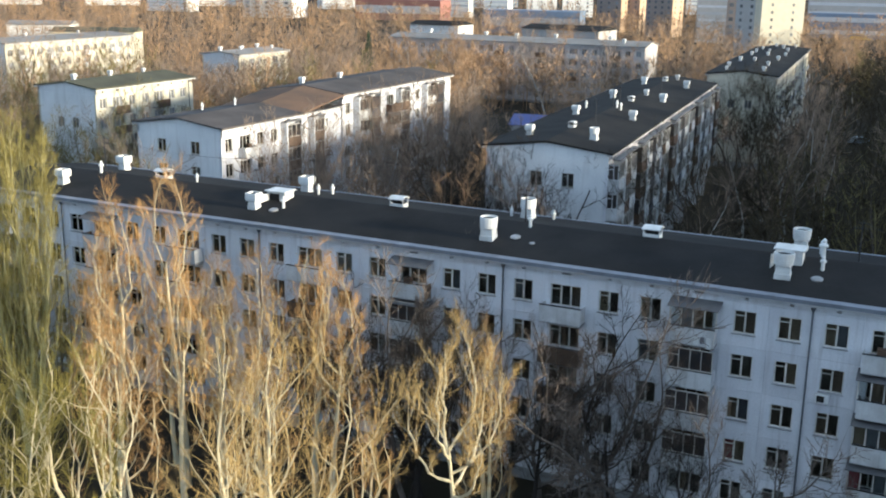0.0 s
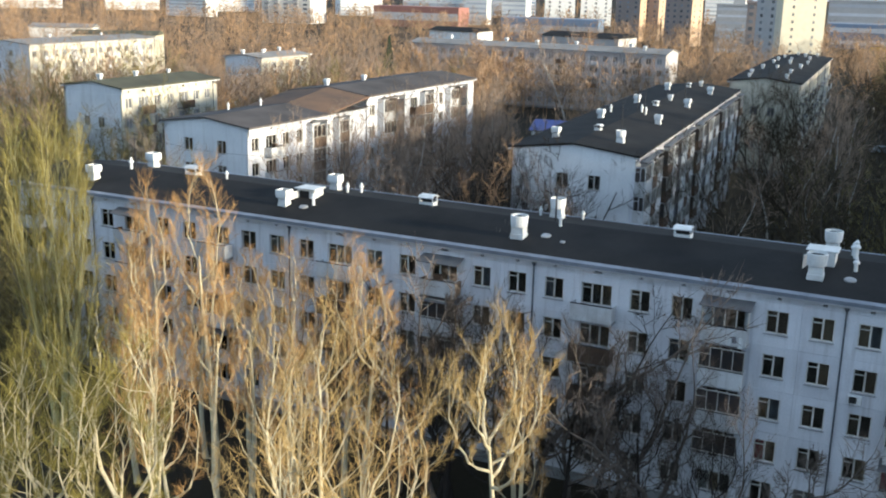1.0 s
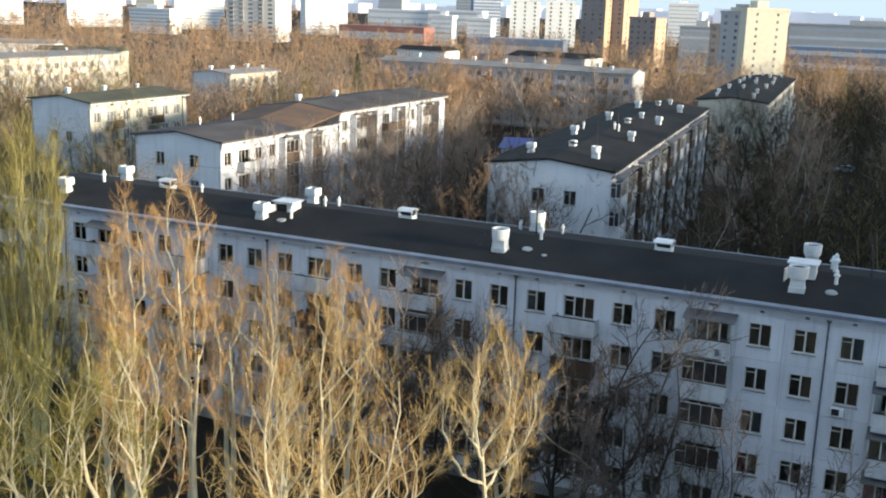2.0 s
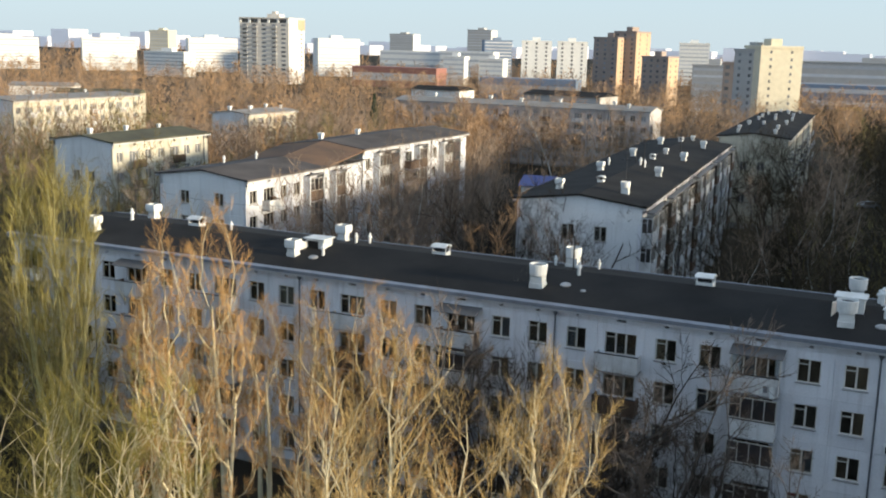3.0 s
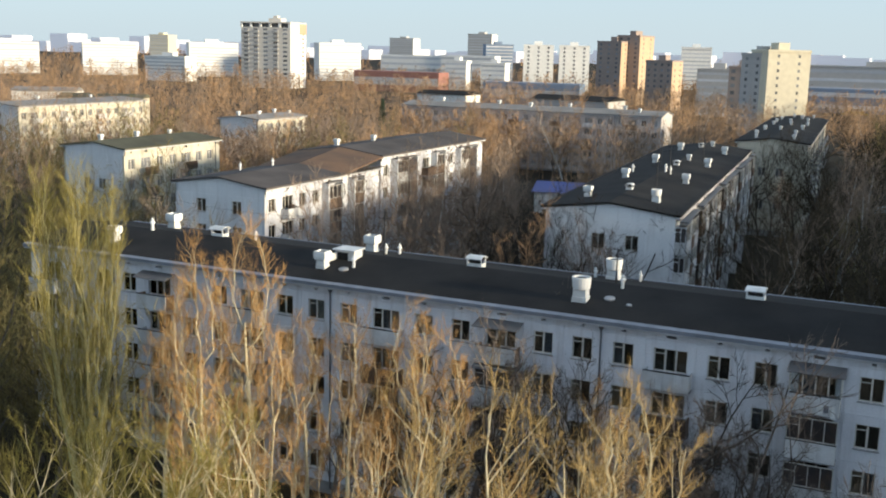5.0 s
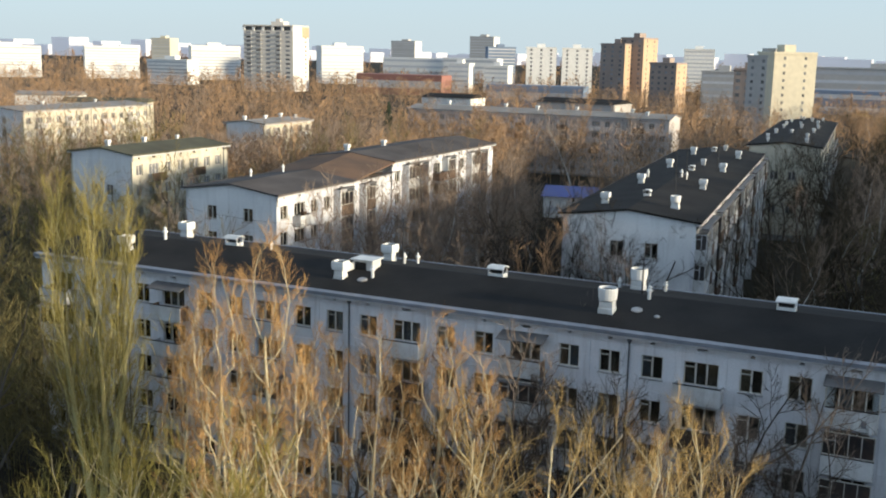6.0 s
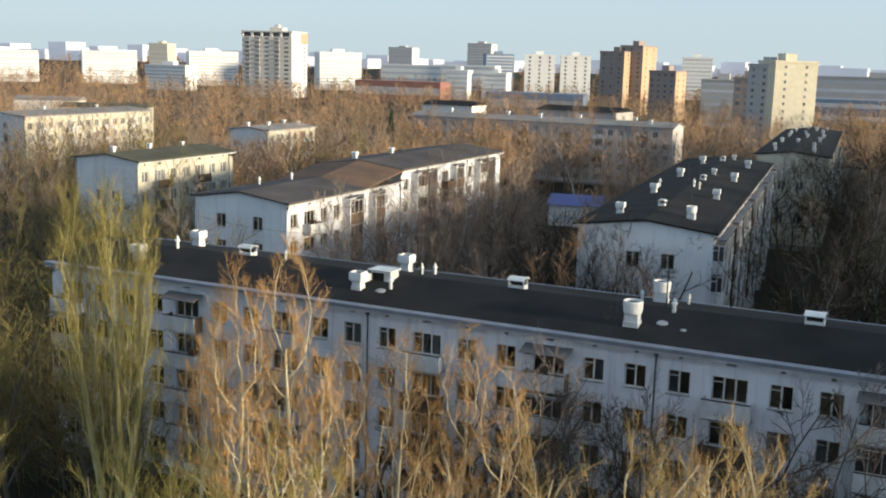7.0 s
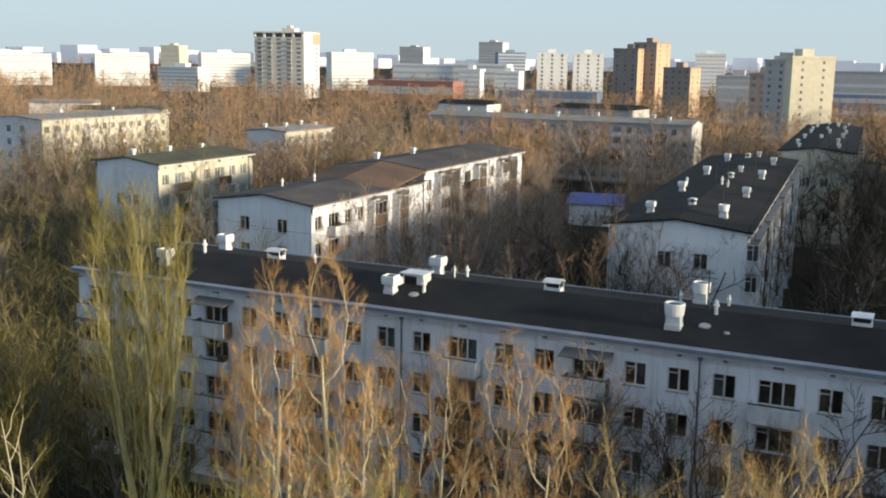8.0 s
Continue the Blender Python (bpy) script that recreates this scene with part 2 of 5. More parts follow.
def part(name, mesh, parent, at=None, label=""):
    ob = new(name, mesh)
    ob.parent = parent
    if at is not None:
        ob.matrix_basis = at if isinstance(at, Matrix) else Matrix.Translation(at)
    return tagged(ob, label=label)


def thing(name, m, label, category, group="", kind="", mesh=None):
    ob = new(name, mesh)
    ob.matrix_basis = m if isinstance(m, Matrix) else Matrix.Translation(m)
    return tagged(ob, label, category, group, kind)


def smooth(a, b, v):
    s = min(1.0, max(0.0, (v - a) / (b - a)))
    return s * s * (3 - 2 * s)


def ground_height(x, y):
    return 1.6 * smooth(13, 27, y) + 0.12 * math.sin(x * 0.11) * math.cos(y * 0.13)


# ---- ground ----
def build_ground():
    xs = sorted({*range(-140, 61, 4), *range(-600, 601, 40), *range(-4600, 4601, 400)})
    ys = sorted({*range(-80, 121, 4), *range(-600, 601, 40), *range(-4600, 4601, 400)})
    verts = [(x, y, ground_height(x, y) if abs(x) < 700 and abs(y) < 700 else 1.2) for y in ys for x in xs]
    w = len(xs)
    faces = [(j * w + i, j * w + i + 1, (j + 1) * w + i + 1, (j + 1) * w + i) for j in range(len(ys) - 1) for i in range(w - 1)]
    thing("ground", (0, 0, 0), "brown leaf-littered ground under bare trees", "ground", kind="structure", mesh=raw("ground", verts, faces, GROUND))


build_ground()


# ---- blocks of flats ----
STOREY = 2.7
PANEL_MESH, WINDOW_PARTS, FAR_PANES = {}, {}, {}


def panel_mesh(width, height, opening, mat):
    """A wall panel 0.3 m thick, its front at y = 0, with an opening through it."""
    key = (round(width, 3), round(height, 3), opening, mat.name)
    if key in PANEL_MESH:
        return PANEL_MESH[key]
    g, deep = 0.006, 0.3
    a0, a1, c0, c1 = g, width - g, g, height - g
    if opening is None:
        me = boxes("panel", [(a0, 0, c0, a1, deep, c1)], mat)
    else:
        o0, o1, p0, p1 = opening
        verts = []
        for y in (0.0, deep):
            verts += [(a0, y, c0), (a1, y, c0), (a1, y, c1), (a0, y, c1), (o0, y, p0), (o1, y, p0), (o1, y, p1), (o0, y, p1)]
        faces = []
        for i in range(4):
            k = (i + 1) % 4
            faces += [(i, k, 4 + k, 4 + i), (8 + k, 8 + i, 12 + i, 12 + k), (i, 8 + i, 8 + k, k), (4 + i, 4 + k, 12 + k, 12 + i)]
        me = raw("panel", verts, faces, mat)
    PANEL_MESH[key] = me
    return me


def grille(name, xs, zs, deep, hole_columns, mat):
    """One connected frame over a grid; the first hole column has a fanlight, the others are open to the top."""
    def solid(i, j):
        if i < 0 or j < 0 or i >= len(xs) - 1 or j >= len(zs) - 1:
            return False
        return not (i in hole_columns and (j in (1, 3) or (j == 2 and i != hole_columns[0])))

    w, h = len(xs), len(zs)
    verts = [(x, y, z) for y in (0.0, deep) for z in zs for x in xs]
    at = lambda i, j, k: k * w * h + j * w + i
    faces = []
    for i in range(w - 1):
        for j in range(h - 1):
            if not solid(i, j):
                continue
            faces += [(at(i, j, 0), at(i + 1, j, 0), at(i + 1, j + 1, 0), at(i, j + 1, 0)), (at(i, j + 1, 1), at(i + 1, j + 1, 1), at(i + 1, j, 1), at(i, j, 1))]
            for di, dj, e0, e1 in ((-1, 0, (i, j), (i, j + 1)), (1, 0, (i + 1, j + 1), (i + 1, j)), (0, -1, (i + 1, j), (i, j)), (0, 1, (i, j + 1), (i + 1, j + 1))):
                if not solid(i + di, j + dj):
                    faces.append((at(*e0, 0), at(*e0, 1), at(*e1, 1), at(*e1, 0)))
    return raw(name, verts, faces, mat)


def window_parts(width, height, lights):
    key = (width, height, lights)
    if key not in WINDOW_PARTS:
        t = 0.07
        step = (width - t) / lights
        xs, holes = [0.0], []
        for i in range(lights):
            xs += [i * step + t + 0.02 * (i > 0), (i + 1) * step - 0.02 * (i < lights - 1)]
            holes.append(2 * i + 1)
        xs.append(width)
        frame_mesh = grille("window_frame", xs, [0.0, t, height * 0.74, height * 0.74 + 0.05, height - t, height], 0.08, holes, FRAME)
        pane = boxes("pane", [(0, 0, 0, step - t, 0.012, height - 2 * t)], GLASS)
        sill = boxes("sill", [(-0.06, -0.16, -0.05, width + 0.06, 0.0, 0.0)], SILL)
        cloth_verts, cloth_faces, n = [], [], 16
        for i in range(n + 1):
            x = i / n * (step - 0.02)
            y = 0.03 * math.sin(i * 2.3)
            cloth_verts += [(x, y, 0.05), (x, y, height - 0.05)]
        for i in range(n):
            cloth_faces.append((2 * i, 2 * i + 2, 2 * i + 3, 2 * i + 1))
        cloth = raw("curtain", cloth_verts, cloth_faces, CURTAIN)
        WINDOW_PARTS[key] = (frame_mesh, pane, sill, cloth, step, t)
    return WINDOW_PARTS[key]


def add_window(parent, x, z, m, width, height, lights, rng, curtains=0.5, fine=True):
    frame_mesh, pane, sill, cloth, step, t = window_parts(width, height, lights)
    w = part("window", frame_mesh, parent, m @ Matrix.Translation((x, 0.12, z)))
    if not fine:
        part("glazing", FAR_PANES.setdefault((width, height), boxes("glazing", [(t, 0.03, t, width - t, 0.04, height - t)], FAR_DARK)), w)
        return w
    for i in range(lights):
        part("pane", pane, w, (t + i * step, 0.03, t))
    part("sill", sill, w, (0, -0.06, 0))
    for i in range(lights):
        if rng.random() < curtains:
            part("curtain", cloth, w, (i * step + 0.03, 0.13, 0))
    return w


def wall_run(house, m, columns, base, storeys, rng, mat, storey_list=None, plain_top=0.0, plinth=0.85, vents=True, fine=True):
    """Panels and windows along one wall. columns: rows of x0, x1, opening width, lights. The wall's front is y = 0 of m."""
    for x0, x1, ow, lights in columns:
        for s in range(storeys):
            z = base + plinth + s * STOREY
            if storey_list is not None and s not in storey_list:
                opening = None
            elif ow:
                mid = (x1 - x0) / 2
                opening = (mid - ow / 2, mid + ow / 2, 0.8, 2.2)
            else:
                opening = None
            part("panel", panel_mesh(x1 - x0, STOREY, opening, mat), house, m @ Matrix.Translation((x0, 0, z)))
            if opening:
                add_window(house, x0 + opening[0], z + 0.8, m, round(ow, 3), 1.4, lights, rng, fine=fine)
        if plain_top:
            z = base + plinth + storeys * STOREY
            vent = (x1 - x0) / 2
            size = 0.13 if lights == 2 or not ow else 0.3
            opening = (vent - size, vent + size, plain_top * 0.4, plain_top * 0.4 + 0.24) if vents else None
            part("attic_panel", panel_mesh(x1 - x0, plain_top, opening, mat), house, m @ Matrix.Translation((x0, 0, z)))


def add_balcony(house, m, x0, x1, z, rng, style, deep=0.95, fine=True):
    """A balcony with its slab at z; style: 'panel', 'awning', 'boards' or 'glazed'."""
    b = part("balcony", boxes("slab", [(x0, -deep, z - 0.12, x1, -0.004, z)], SLAB, 0.015), house, m)
    face = WOOD if style == "boards" else BALCONY
    part("front_panel", boxes("front_panel", [(x0 + 0.02, -deep - 0.04, z - 0.06, x1 - 0.02, -deep + 0.03, z + 1.02)], face, 0.01), b)
    if not fine:
        return
    for side in (x0 + 0.02, x1 - 0.08):
        part("side_panel", boxes("side_panel", [(side, -deep + 0.034, z + 0.004, side + 0.06, -0.02, z + 1.0)], face if style != "awning" else WOOD), b)
    part("handrail", boxes("handrail", [(x0, -deep - 0.06, z + 1.024, x1, -deep + 0.05, z + 1.07)], MAST), b)
    if style in ("awning", "glazed") or (style == "closed" and rng.random() < 0.5):
        verts = [(x0 - 0.15, -deep - 0.25, z + 2.28), (x1 + 0.15, -deep - 0.25, z + 2.28), (x1 + 0.15, -0.01, z + 2.58), (x0 - 0.15, -0.01, z + 2.58)]
        verts += [(x, y, h - 0.05) for x, y, h in verts]
        part("awning", raw("awning", verts, [(0, 1, 2, 3), (7, 6, 5, 4), (0, 4, 5, 1), (1, 5, 6, 2), (2, 6, 7, 3), (3, 7, 4, 0)], AWNING), b, label="dark sheet awning")
    # this dark sheet stands in for the shaded inside above the rail
    if style == "closed":
        part("glazing", boxes("glazing", [(x0 + 0.05, -deep + 0.06, z + 1.08, x1 - 0.05, -deep + 0.09, z + 2.36)], LOGGIA_DARK), b)
        xs = [x0 + 0.02] + [x0 + 0.02 + (x1 - x0 - 0.04) * k / 4 + d for k in range(5) for d in ((0.05,) if k == 0 else (-0.05,) if k == 4 else (-0.025, 0.025))] + [x1 - 0.02]
        part("glazing_frame", grille("glazing_frame", xs, [z + 1.075, z + 1.13, z + 1.9, z + 1.94, z + 2.34, z + 2.4], 0.05, [1, 3, 5, 7], FRAME), b, (0, -deep, 0))
    if style == "glazed":
        n = 4
        step = (x1 - x0) / n
        for i in range(n + 1):
            x = x0 + i * step
            part("post", boxes("post", [(x - 0.04, -deep - 0.02, z + 1.074, x + 0.04, -deep + 0.04, z + 2.26)], FRAME), b)
        for i in range(n):
            part("pane", boxes("pane", [(x0 + i * step + 0.044, -deep, z + 1.08, x0 + (i + 1) * step - 0.044, -deep + 0.01, z + 2.2)], GLASS), b)
            if rng.random() < 0.6:
                part("curtain", boxes("curtain", [(x0 + i * step + 0.06, -deep + 0.1, z + 1.08, x0 + (i + 1) * step - 0.06, -deep + 0.12, z + 2.2)], CURTAIN), b)
    if rng.random() < 0.55:
        x = x0 + 0.3 + rng.random() * (x1 - x0 - 1.1)
        part("cupboard", boxes("cupboard", [(x, -0.45, z + 0.004, x + 0.5, -0.02, z + 1.25)], WOOD, 0.01), b)


LOGGIA_PARTS = {}


def add_loggia(house, x0, x1, z, deep, face, open_end=False):
    """One storey of a closed loggia stack between two fins."""
    key = (round(x1 - x0, 3), deep, face.name)
    if key not in LOGGIA_PARTS:
        w = x1 - x0
        LOGGIA_PARTS[key] = (boxes("slab", [(0.11, -deep, -0.12, w - 0.11, -0.004, 0.0)], SLAB), boxes("front_panel", [(0.11, -deep - 0.04, -0.1, w - 0.11, -deep + 0.03, 1.05)], face, 0.01),
                             boxes("glazing", [(0.11, -deep + 0.04, 1.06, w - 0.11, -deep + 0.07, 2.5)], LOGGIA_DARK),
                             grille("glazing_frame", [0.11] + [0.11 + (w - 0.22) * k / 3 + d for k in range(4) for d in ((0.06,) if k == 0 else (-0.06,) if k == 3 else (-0.03, 0.03))] + [w - 0.11], [1.055, 1.11, 2.0, 2.05, 2.4, 2.46], 0.045, [1, 3, 5], FRAME))
    slab, front, glazing, mullions = LOGGIA_PARTS[key]
    b = part("loggia", slab, house, (x0, 0, z))
    if open_end:
        ends = LOGGIA_PARTS.setdefault((deep, face.name), (boxes("side_panel", [(0.02, -deep - 0.03, -0.1, 0.1, -0.01, 1.05)], face), boxes("side_glazing", [(0.04, -deep + 0.04, 1.06, 0.1, -0.01, 2.5)], LOGGIA_DARK),
                                                           grille("side_frame", [0.0, 0.05, deep * 0.5, deep * 0.5 + 0.05, deep - 0.06, deep - 0.01], [1.055, 1.11, 2.0, 2.05, 2.4, 2.46], 0.03, [1, 3], GABLE)))
        part("side_panel", ends[0], b)
        part("side_glazing", ends[1], b)
        if face is BALCONY:
            part("side_frame", ends[2], b, pose(0.0, -0.01, 0, 0, 0, -90))
    part("front_panel", front, b)
    part("glazing", glazing, b)
    if face in (BALCONY, WOOD):
        part("glazing_frame", mullions, b, (0, -deep - 0.01, 0))


def roof_and_core(house, length, depth, base, eave, ridge, roof_mat, roof_cut=None, edge=None, ramp=0.0):
    """The roof with its cornice and flashing, the plinth, and the inner walls behind the panels. x along the house, y across it."""
    rise = ridge - eave
    over = 0.45
    t = 0.16

    def slope(x0, x1, mat, lift, climb=0.0):
        ys = ((-over, eave), (depth / 2, eave + rise * (1 + 2 * over / depth)), (depth + over, eave))
        verts = []
        for x in (x0, x1):
            up = lift + (climb if x == x1 else 0.0)
            verts += [(x, y, z + up) for y, z in ys] + [(x, y, z + up - t) for y, z in ys]
        faces = [(0, 6, 7, 1), (1, 7, 8, 2), (3, 4, 10, 9), (4, 5, 11, 10), (0, 3, 9, 6), (2, 8, 11, 5), (0, 1, 4, 3), (1, 2, 5, 4), (6, 9, 10, 7), (7, 10, 11, 8)]
        return raw("roof", verts, faces, mat)

    if roof_cut is None:
        part("roof", slope(-0.3, length + 0.3, roof_mat, t), house)
    else:
        cut0, cut1 = roof_cut
        part("roof", slope(-0.3, cut0, roof_mat, t), house)
        part("roof", slope(cut0, cut1, ROOF_BROWN, t + 0.003, ramp), house, label="brown patch of roof felt")
        if cut1 < length:
            part("roof", slope(cut1, length + 0.3, roof_mat, t), house)
    k = rise / (depth / 2 + over)
    for side in (0, 1):
        y0, y1 = (-over - 0.05, -over + 0.42) if side == 0 else (depth + over - 0.42, depth + over + 0.05)
        za, zb = (eave + t + 0.01, eave + t + 0.01 + 0.42 * k) if side == 0 else (eave + t + 0.01 + 0.42 * k, eave + t + 0.01)
        verts = []
        for x in (-0.32, length + 0.32):
            verts += [(x, y0, za), (x, y1, zb), (x, y1, zb + 0.03), (x, y0, za + 0.03)]
        faces = [(0, 1, 5, 4), (1, 2, 6, 5), (2, 3, 7, 6), (3, 0, 4, 7), (0, 3, 2, 1), (4, 5, 6, 7)]
        part("flashing", raw("flashing", verts, faces, edge or FLASHING), house)
        if edge is None:
            y = -over - 0.05 if side == 0 else depth + over + 0.03
            part("fascia", boxes("fascia", [(-0.31, y, eave - 0.03, length + 0.31, y + 0.02, eave + t + 0.008)], FLASHING), house)
        y = -over + 0.03 if side == 0 else depth + 0.02
        part("cornice", boxes("cornice", [(-0.25, y, eave - 0.18, length + 0.25, y + over - 0.06, eave - 0.01)], CORNICE, 0.02), house)
    # dark box behind the slots stands in for the attic's shade
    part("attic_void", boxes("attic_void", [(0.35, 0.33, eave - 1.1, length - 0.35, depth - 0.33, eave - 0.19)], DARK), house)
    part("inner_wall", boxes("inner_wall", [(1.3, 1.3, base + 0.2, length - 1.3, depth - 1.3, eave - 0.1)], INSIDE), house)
    part("plinth", boxes("plinth", [(0.05, 0.05, base - 1.5, length - 0.05, depth - 0.05, base + 0.85)], SLAB), house)
    slabs = [(0.32, 0.32, base + 0.85 + s * STOREY - 0.1, length - 0.32, depth - 0.32, base + 0.85 + s * STOREY + 0.1) for s in range(1, 6)]
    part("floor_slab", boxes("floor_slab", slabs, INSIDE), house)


SECTION = 18.95
BREAKS = (-1.2, 1.525, 4.5, 7.125, 9.75, 12.7, 15.375, 17.75)


def section_columns(first, last, shift=0.0):
    """Columns of the repeating section, from x = first to x = last; each x0, x1, opening, lights."""
    columns = []
    k = -6
    while k < 8:
        for i in range(7):
            a, b = k * SECTION + BREAKS[i] + shift, k * SECTION + BREAKS[i + 1] + shift
            if a >= first - 0.05 and b <= last + 0.05:
                wide = i in (1, 4)
                columns.append((a, b, 2.0 if wide else 1.28, 3 if wide else 2))
        k += 1
    return columns


def gable_top(house, depth, z0, eave, ridge, m, mat):
    """The triangle of wall under the roof at a house's end."""
    rise = ridge - eave
    verts = []
    for y in (0.0, 0.3):
        verts += [(0, y, z0), (depth, y, z0), (depth, y, eave - 0.02), (depth / 2, y, eave + rise - 0.02), (0, y, eave - 0.02)]
    faces = [(0, 1, 2, 3, 4), (9, 8, 7, 6, 5)] + [(i, 5 + i, 5 + (i + 1) % 5, (i + 1) % 5) for i in range(5)]
    part("gable_top", raw("gable_top", verts, faces, mat), house, m)


def block_of_flats(name, m, length, depth, base, eave, ridge, label, seed, mat=PANEL, front_first=None, roof_mat=ROOF, balconies=(1, 4), styles=("panel",),
                   gable_list=None, roof_cut=None, fine=True, top_styles=None, edge=None, balcony_deep=0.95, glazed_from=2, loggias=None, fins=None, column_styles=None, gable_at=(0.375, 0.625), gable_drop=0.0, end=None, ramp=0.0):
    rng = random.Random(seed)
    house = thing(name, m, label, "building", "five-storey blocks of flats")
    plinth = 0.85
    top = eave - 0.2 - (base + plinth + 5 * STOREY)
    shift = front_first if front_first is not None else 1.2
    cols = section_columns(-0.1, length + 0.1, shift)
    x0, x1 = cols[0][0], cols[-1][1]
    if x0 > 0.1:
        cols = [(0.0, x0, 0, 2)] + cols
    if x1 < length - 0.1:
        cols = cols + [(x1, length, 0, 2)]
    front = Matrix.Identity(4)
    wall_run(house, front, cols, base, 5, rng, mat, None if fine else tuple(range(glazed_from, 5)), plain_top=top, fine=fine)
    for c0, c1, ow, lights in cols:
        column = min(range(7), key=lambda i: abs((c0 - shift - BREAKS[i] + 1) % SECTION - 1)) if ow else -1
        if loggias and column in loggias:
            for s in range(1, 5):
                add_loggia(house, c0, c1, base + plinth + s * STOREY, balcony_deep, loggias[column], fins is not None and column not in fins)
            part("loggia_roof", boxes("loggia_roof", [(c0 - 0.05, -balcony_deep - 0.1, eave - 0.5, c1 + 0.05, -0.45, eave - 0.34)], AWNING), house)
            for x in (c0 - 0.11, c1 - 0.11) if fins is None else (c0 - 0.11,) if column in fins else ():
                part("fin", boxes("fin", [(x, -balcony_deep - 0.12, base, x + 0.22, -0.003, eave - 0.52)], GABLE, 0.01), house, label="upright white wall fin beside the loggias")
        elif lights == 3:
            usual = rng.choice(styles)
            if column_styles and round((c0 + c1) / 2) in column_styles:
                usual = column_styles[round((c0 + c1) / 2)]
            for s in range(1 if fine else 2, 5):
                style = usual if rng.random() < 0.7 else rng.choice(styles)
                if s == 4 and top_styles:
                    style = top_styles.get(round((c0 + c1) / 2), "panel")
                add_balcony(house, front, c0 + 0.12, c1 - 0.12, base + plinth + s * STOREY, rng, style, 0.95, fine)
    # near end, far end and back
    near = Matrix.Translation((0, depth, 0)) @ pose(0, 0, 0, 0, 0, -90)
    end = end or (GABLE if mat is PANEL else mat)
    g0, g1 = gable_at[0] * depth, gable_at[1] * depth
    ends = [(0.31, g0 - 1.1, 0, 2), (g0 - 1.1, g0 + 1.1, 1.2, 2), (g0 + 1.1, g1 - 1.1, 0, 2), (g1 - 1.1, g1 + 1.1, 1.2, 2), (g1 + 1.1, depth - 0.31, 0, 2)]
    wall_run(house, near, ends, base - gable_drop, 5, rng, end, gable_list, plain_top=0, fine=fine)
    gable_top(house, depth, base - gable_drop + plinth + 5 * STOREY, eave, ridge, near, end)
    far = Matrix.Translation((length, 0, 0)) @ pose(0, 0, 0, 0, 0, 90)
    part("wall", boxes("wall", [(0.31, 0, base, depth - 0.31, 0.3, base + plinth + 5 * STOREY)], mat), house, far)
    gable_top(house, depth, base + plinth + 5 * STOREY, eave, ridge, far, mat)
    rear = Matrix.Translation((length, depth, 0)) @ pose(0, 0, 0, 0, 0, 180)
    part("wall", boxes("wall", [(0, 0, base, length, 0.3, eave - 0.2)], mat), house, rear)
    roof_and_core(house, length, depth, base, eave, ridge, roof_mat, roof_cut, edge, ramp)
    # rainwater pipes at the joints of the sections
    for k in range(-3, 6):
        x = k * SECTION + BREAKS[0] + shift
        if 0.3 < x < length - 0.3:
            pipe = lathe("drainpipe", [(0.055, base + 0.4), (0.055, eave - 0.7), (0.055, eave - 0.5), (0.16, eave - 0.32), (0.16, eave - 0.16)], PIPE, 8)
            part("drainpipe", pipe, house, (x, -0.14, 0))
    return house


FRONT_X0, FRONT_X1 = -47.6, 36.7
front_house = block_of_flats("front_house", Matrix.Translation((FRONT_X0, 0, 0)), FRONT_X1 - FRONT_X0, 11.8, 0.0, 14.95, 15.85,
                             "long white panel block of flats with a dark felt roof", 3, front_first=-FRONT_X0, styles=("panel", "closed", "boards", "closed", "glazed"),
                             column_styles={round(11.225 - FRONT_X0): "closed", round(30.2 - FRONT_X0): "closed", round(-7.72 - FRONT_X0): "closed"},
                             top_styles={round(-34.85 - FRONT_X0): "awning", round(-7.72 - FRONT_X0): "awning", round(11.225 - FRONT_X0): "glazed", round(30.2 - FRONT_X0): "awning"})
mid_house = block_of_flats("middle_house", pose(-45.0, 27.9, 0, 0, 0, 90), 24.0, 11.2, 1.5, 16.45, 17.2,
                           "lower half of a stepped white panel block of flats", 5, roof_mat=ROOF_GREY, edge=ROOF_GREY, styles=("boards", "glazed", "panel"), gable_list=(1, 2, 3, 4), roof_cut=(15.0, 24.2), ramp=1.25, gable_at=(0.29, 0.69), gable_drop=0.4, loggias={4: WOOD, 6: WOOD}, balcony_deep=0.8)
mid_house_upper = block_of_flats("middle_house_upper", pose(-45.0, 52.2, 0, 0, 0, 90), 31.0, 11.2, 2.8, 17.75, 18.5,
                                 "upper half of a stepped white panel block of flats", 6, roof_mat=ROOF_GREY, edge=ROOF_GREY, styles=("glazed", "panel", "boards"), gable_list=(), loggias={1: BALCONY, 2: LOGGIA_PANEL, 5: WOOD}, balcony_deep=0.8)
right_house = block_of_flats("right_house", pose(-4.35, 31.9, 0, 0, 0, 94.5), 71.0, 11.8, 1.75, 16.75, 17.5,
                             "white panel block of flats with many roof vents", 7, edge=ROOF, styles=("glazed", "boards"), gable_list=(0, 2, 4), gable_at=(0.42, 0.68), gable_drop=0.85, balcony_deep=1.0, fins=(1, 5), loggias={0: BALCONY, 1: WOOD, 2: BALCONY, 4: WOOD, 5: BALCONY, 6: LOGGIA_PANEL})
left_house = block_of_flats("left_house", pose(-79.5, 46.0, 0, 0, 0, 90), 20.0, 10.4, 1.8, 16.9, 17.6,
                            "panel block of flats coloured cream for sunlight among bare trees", 8, mat=SUNLIT_PANEL, end=GABLE, roof_mat=ROOF_GREEN, edge=ROOF_GREEN, styles=("boards", "panel"), fine=False, gable_list=(3,))
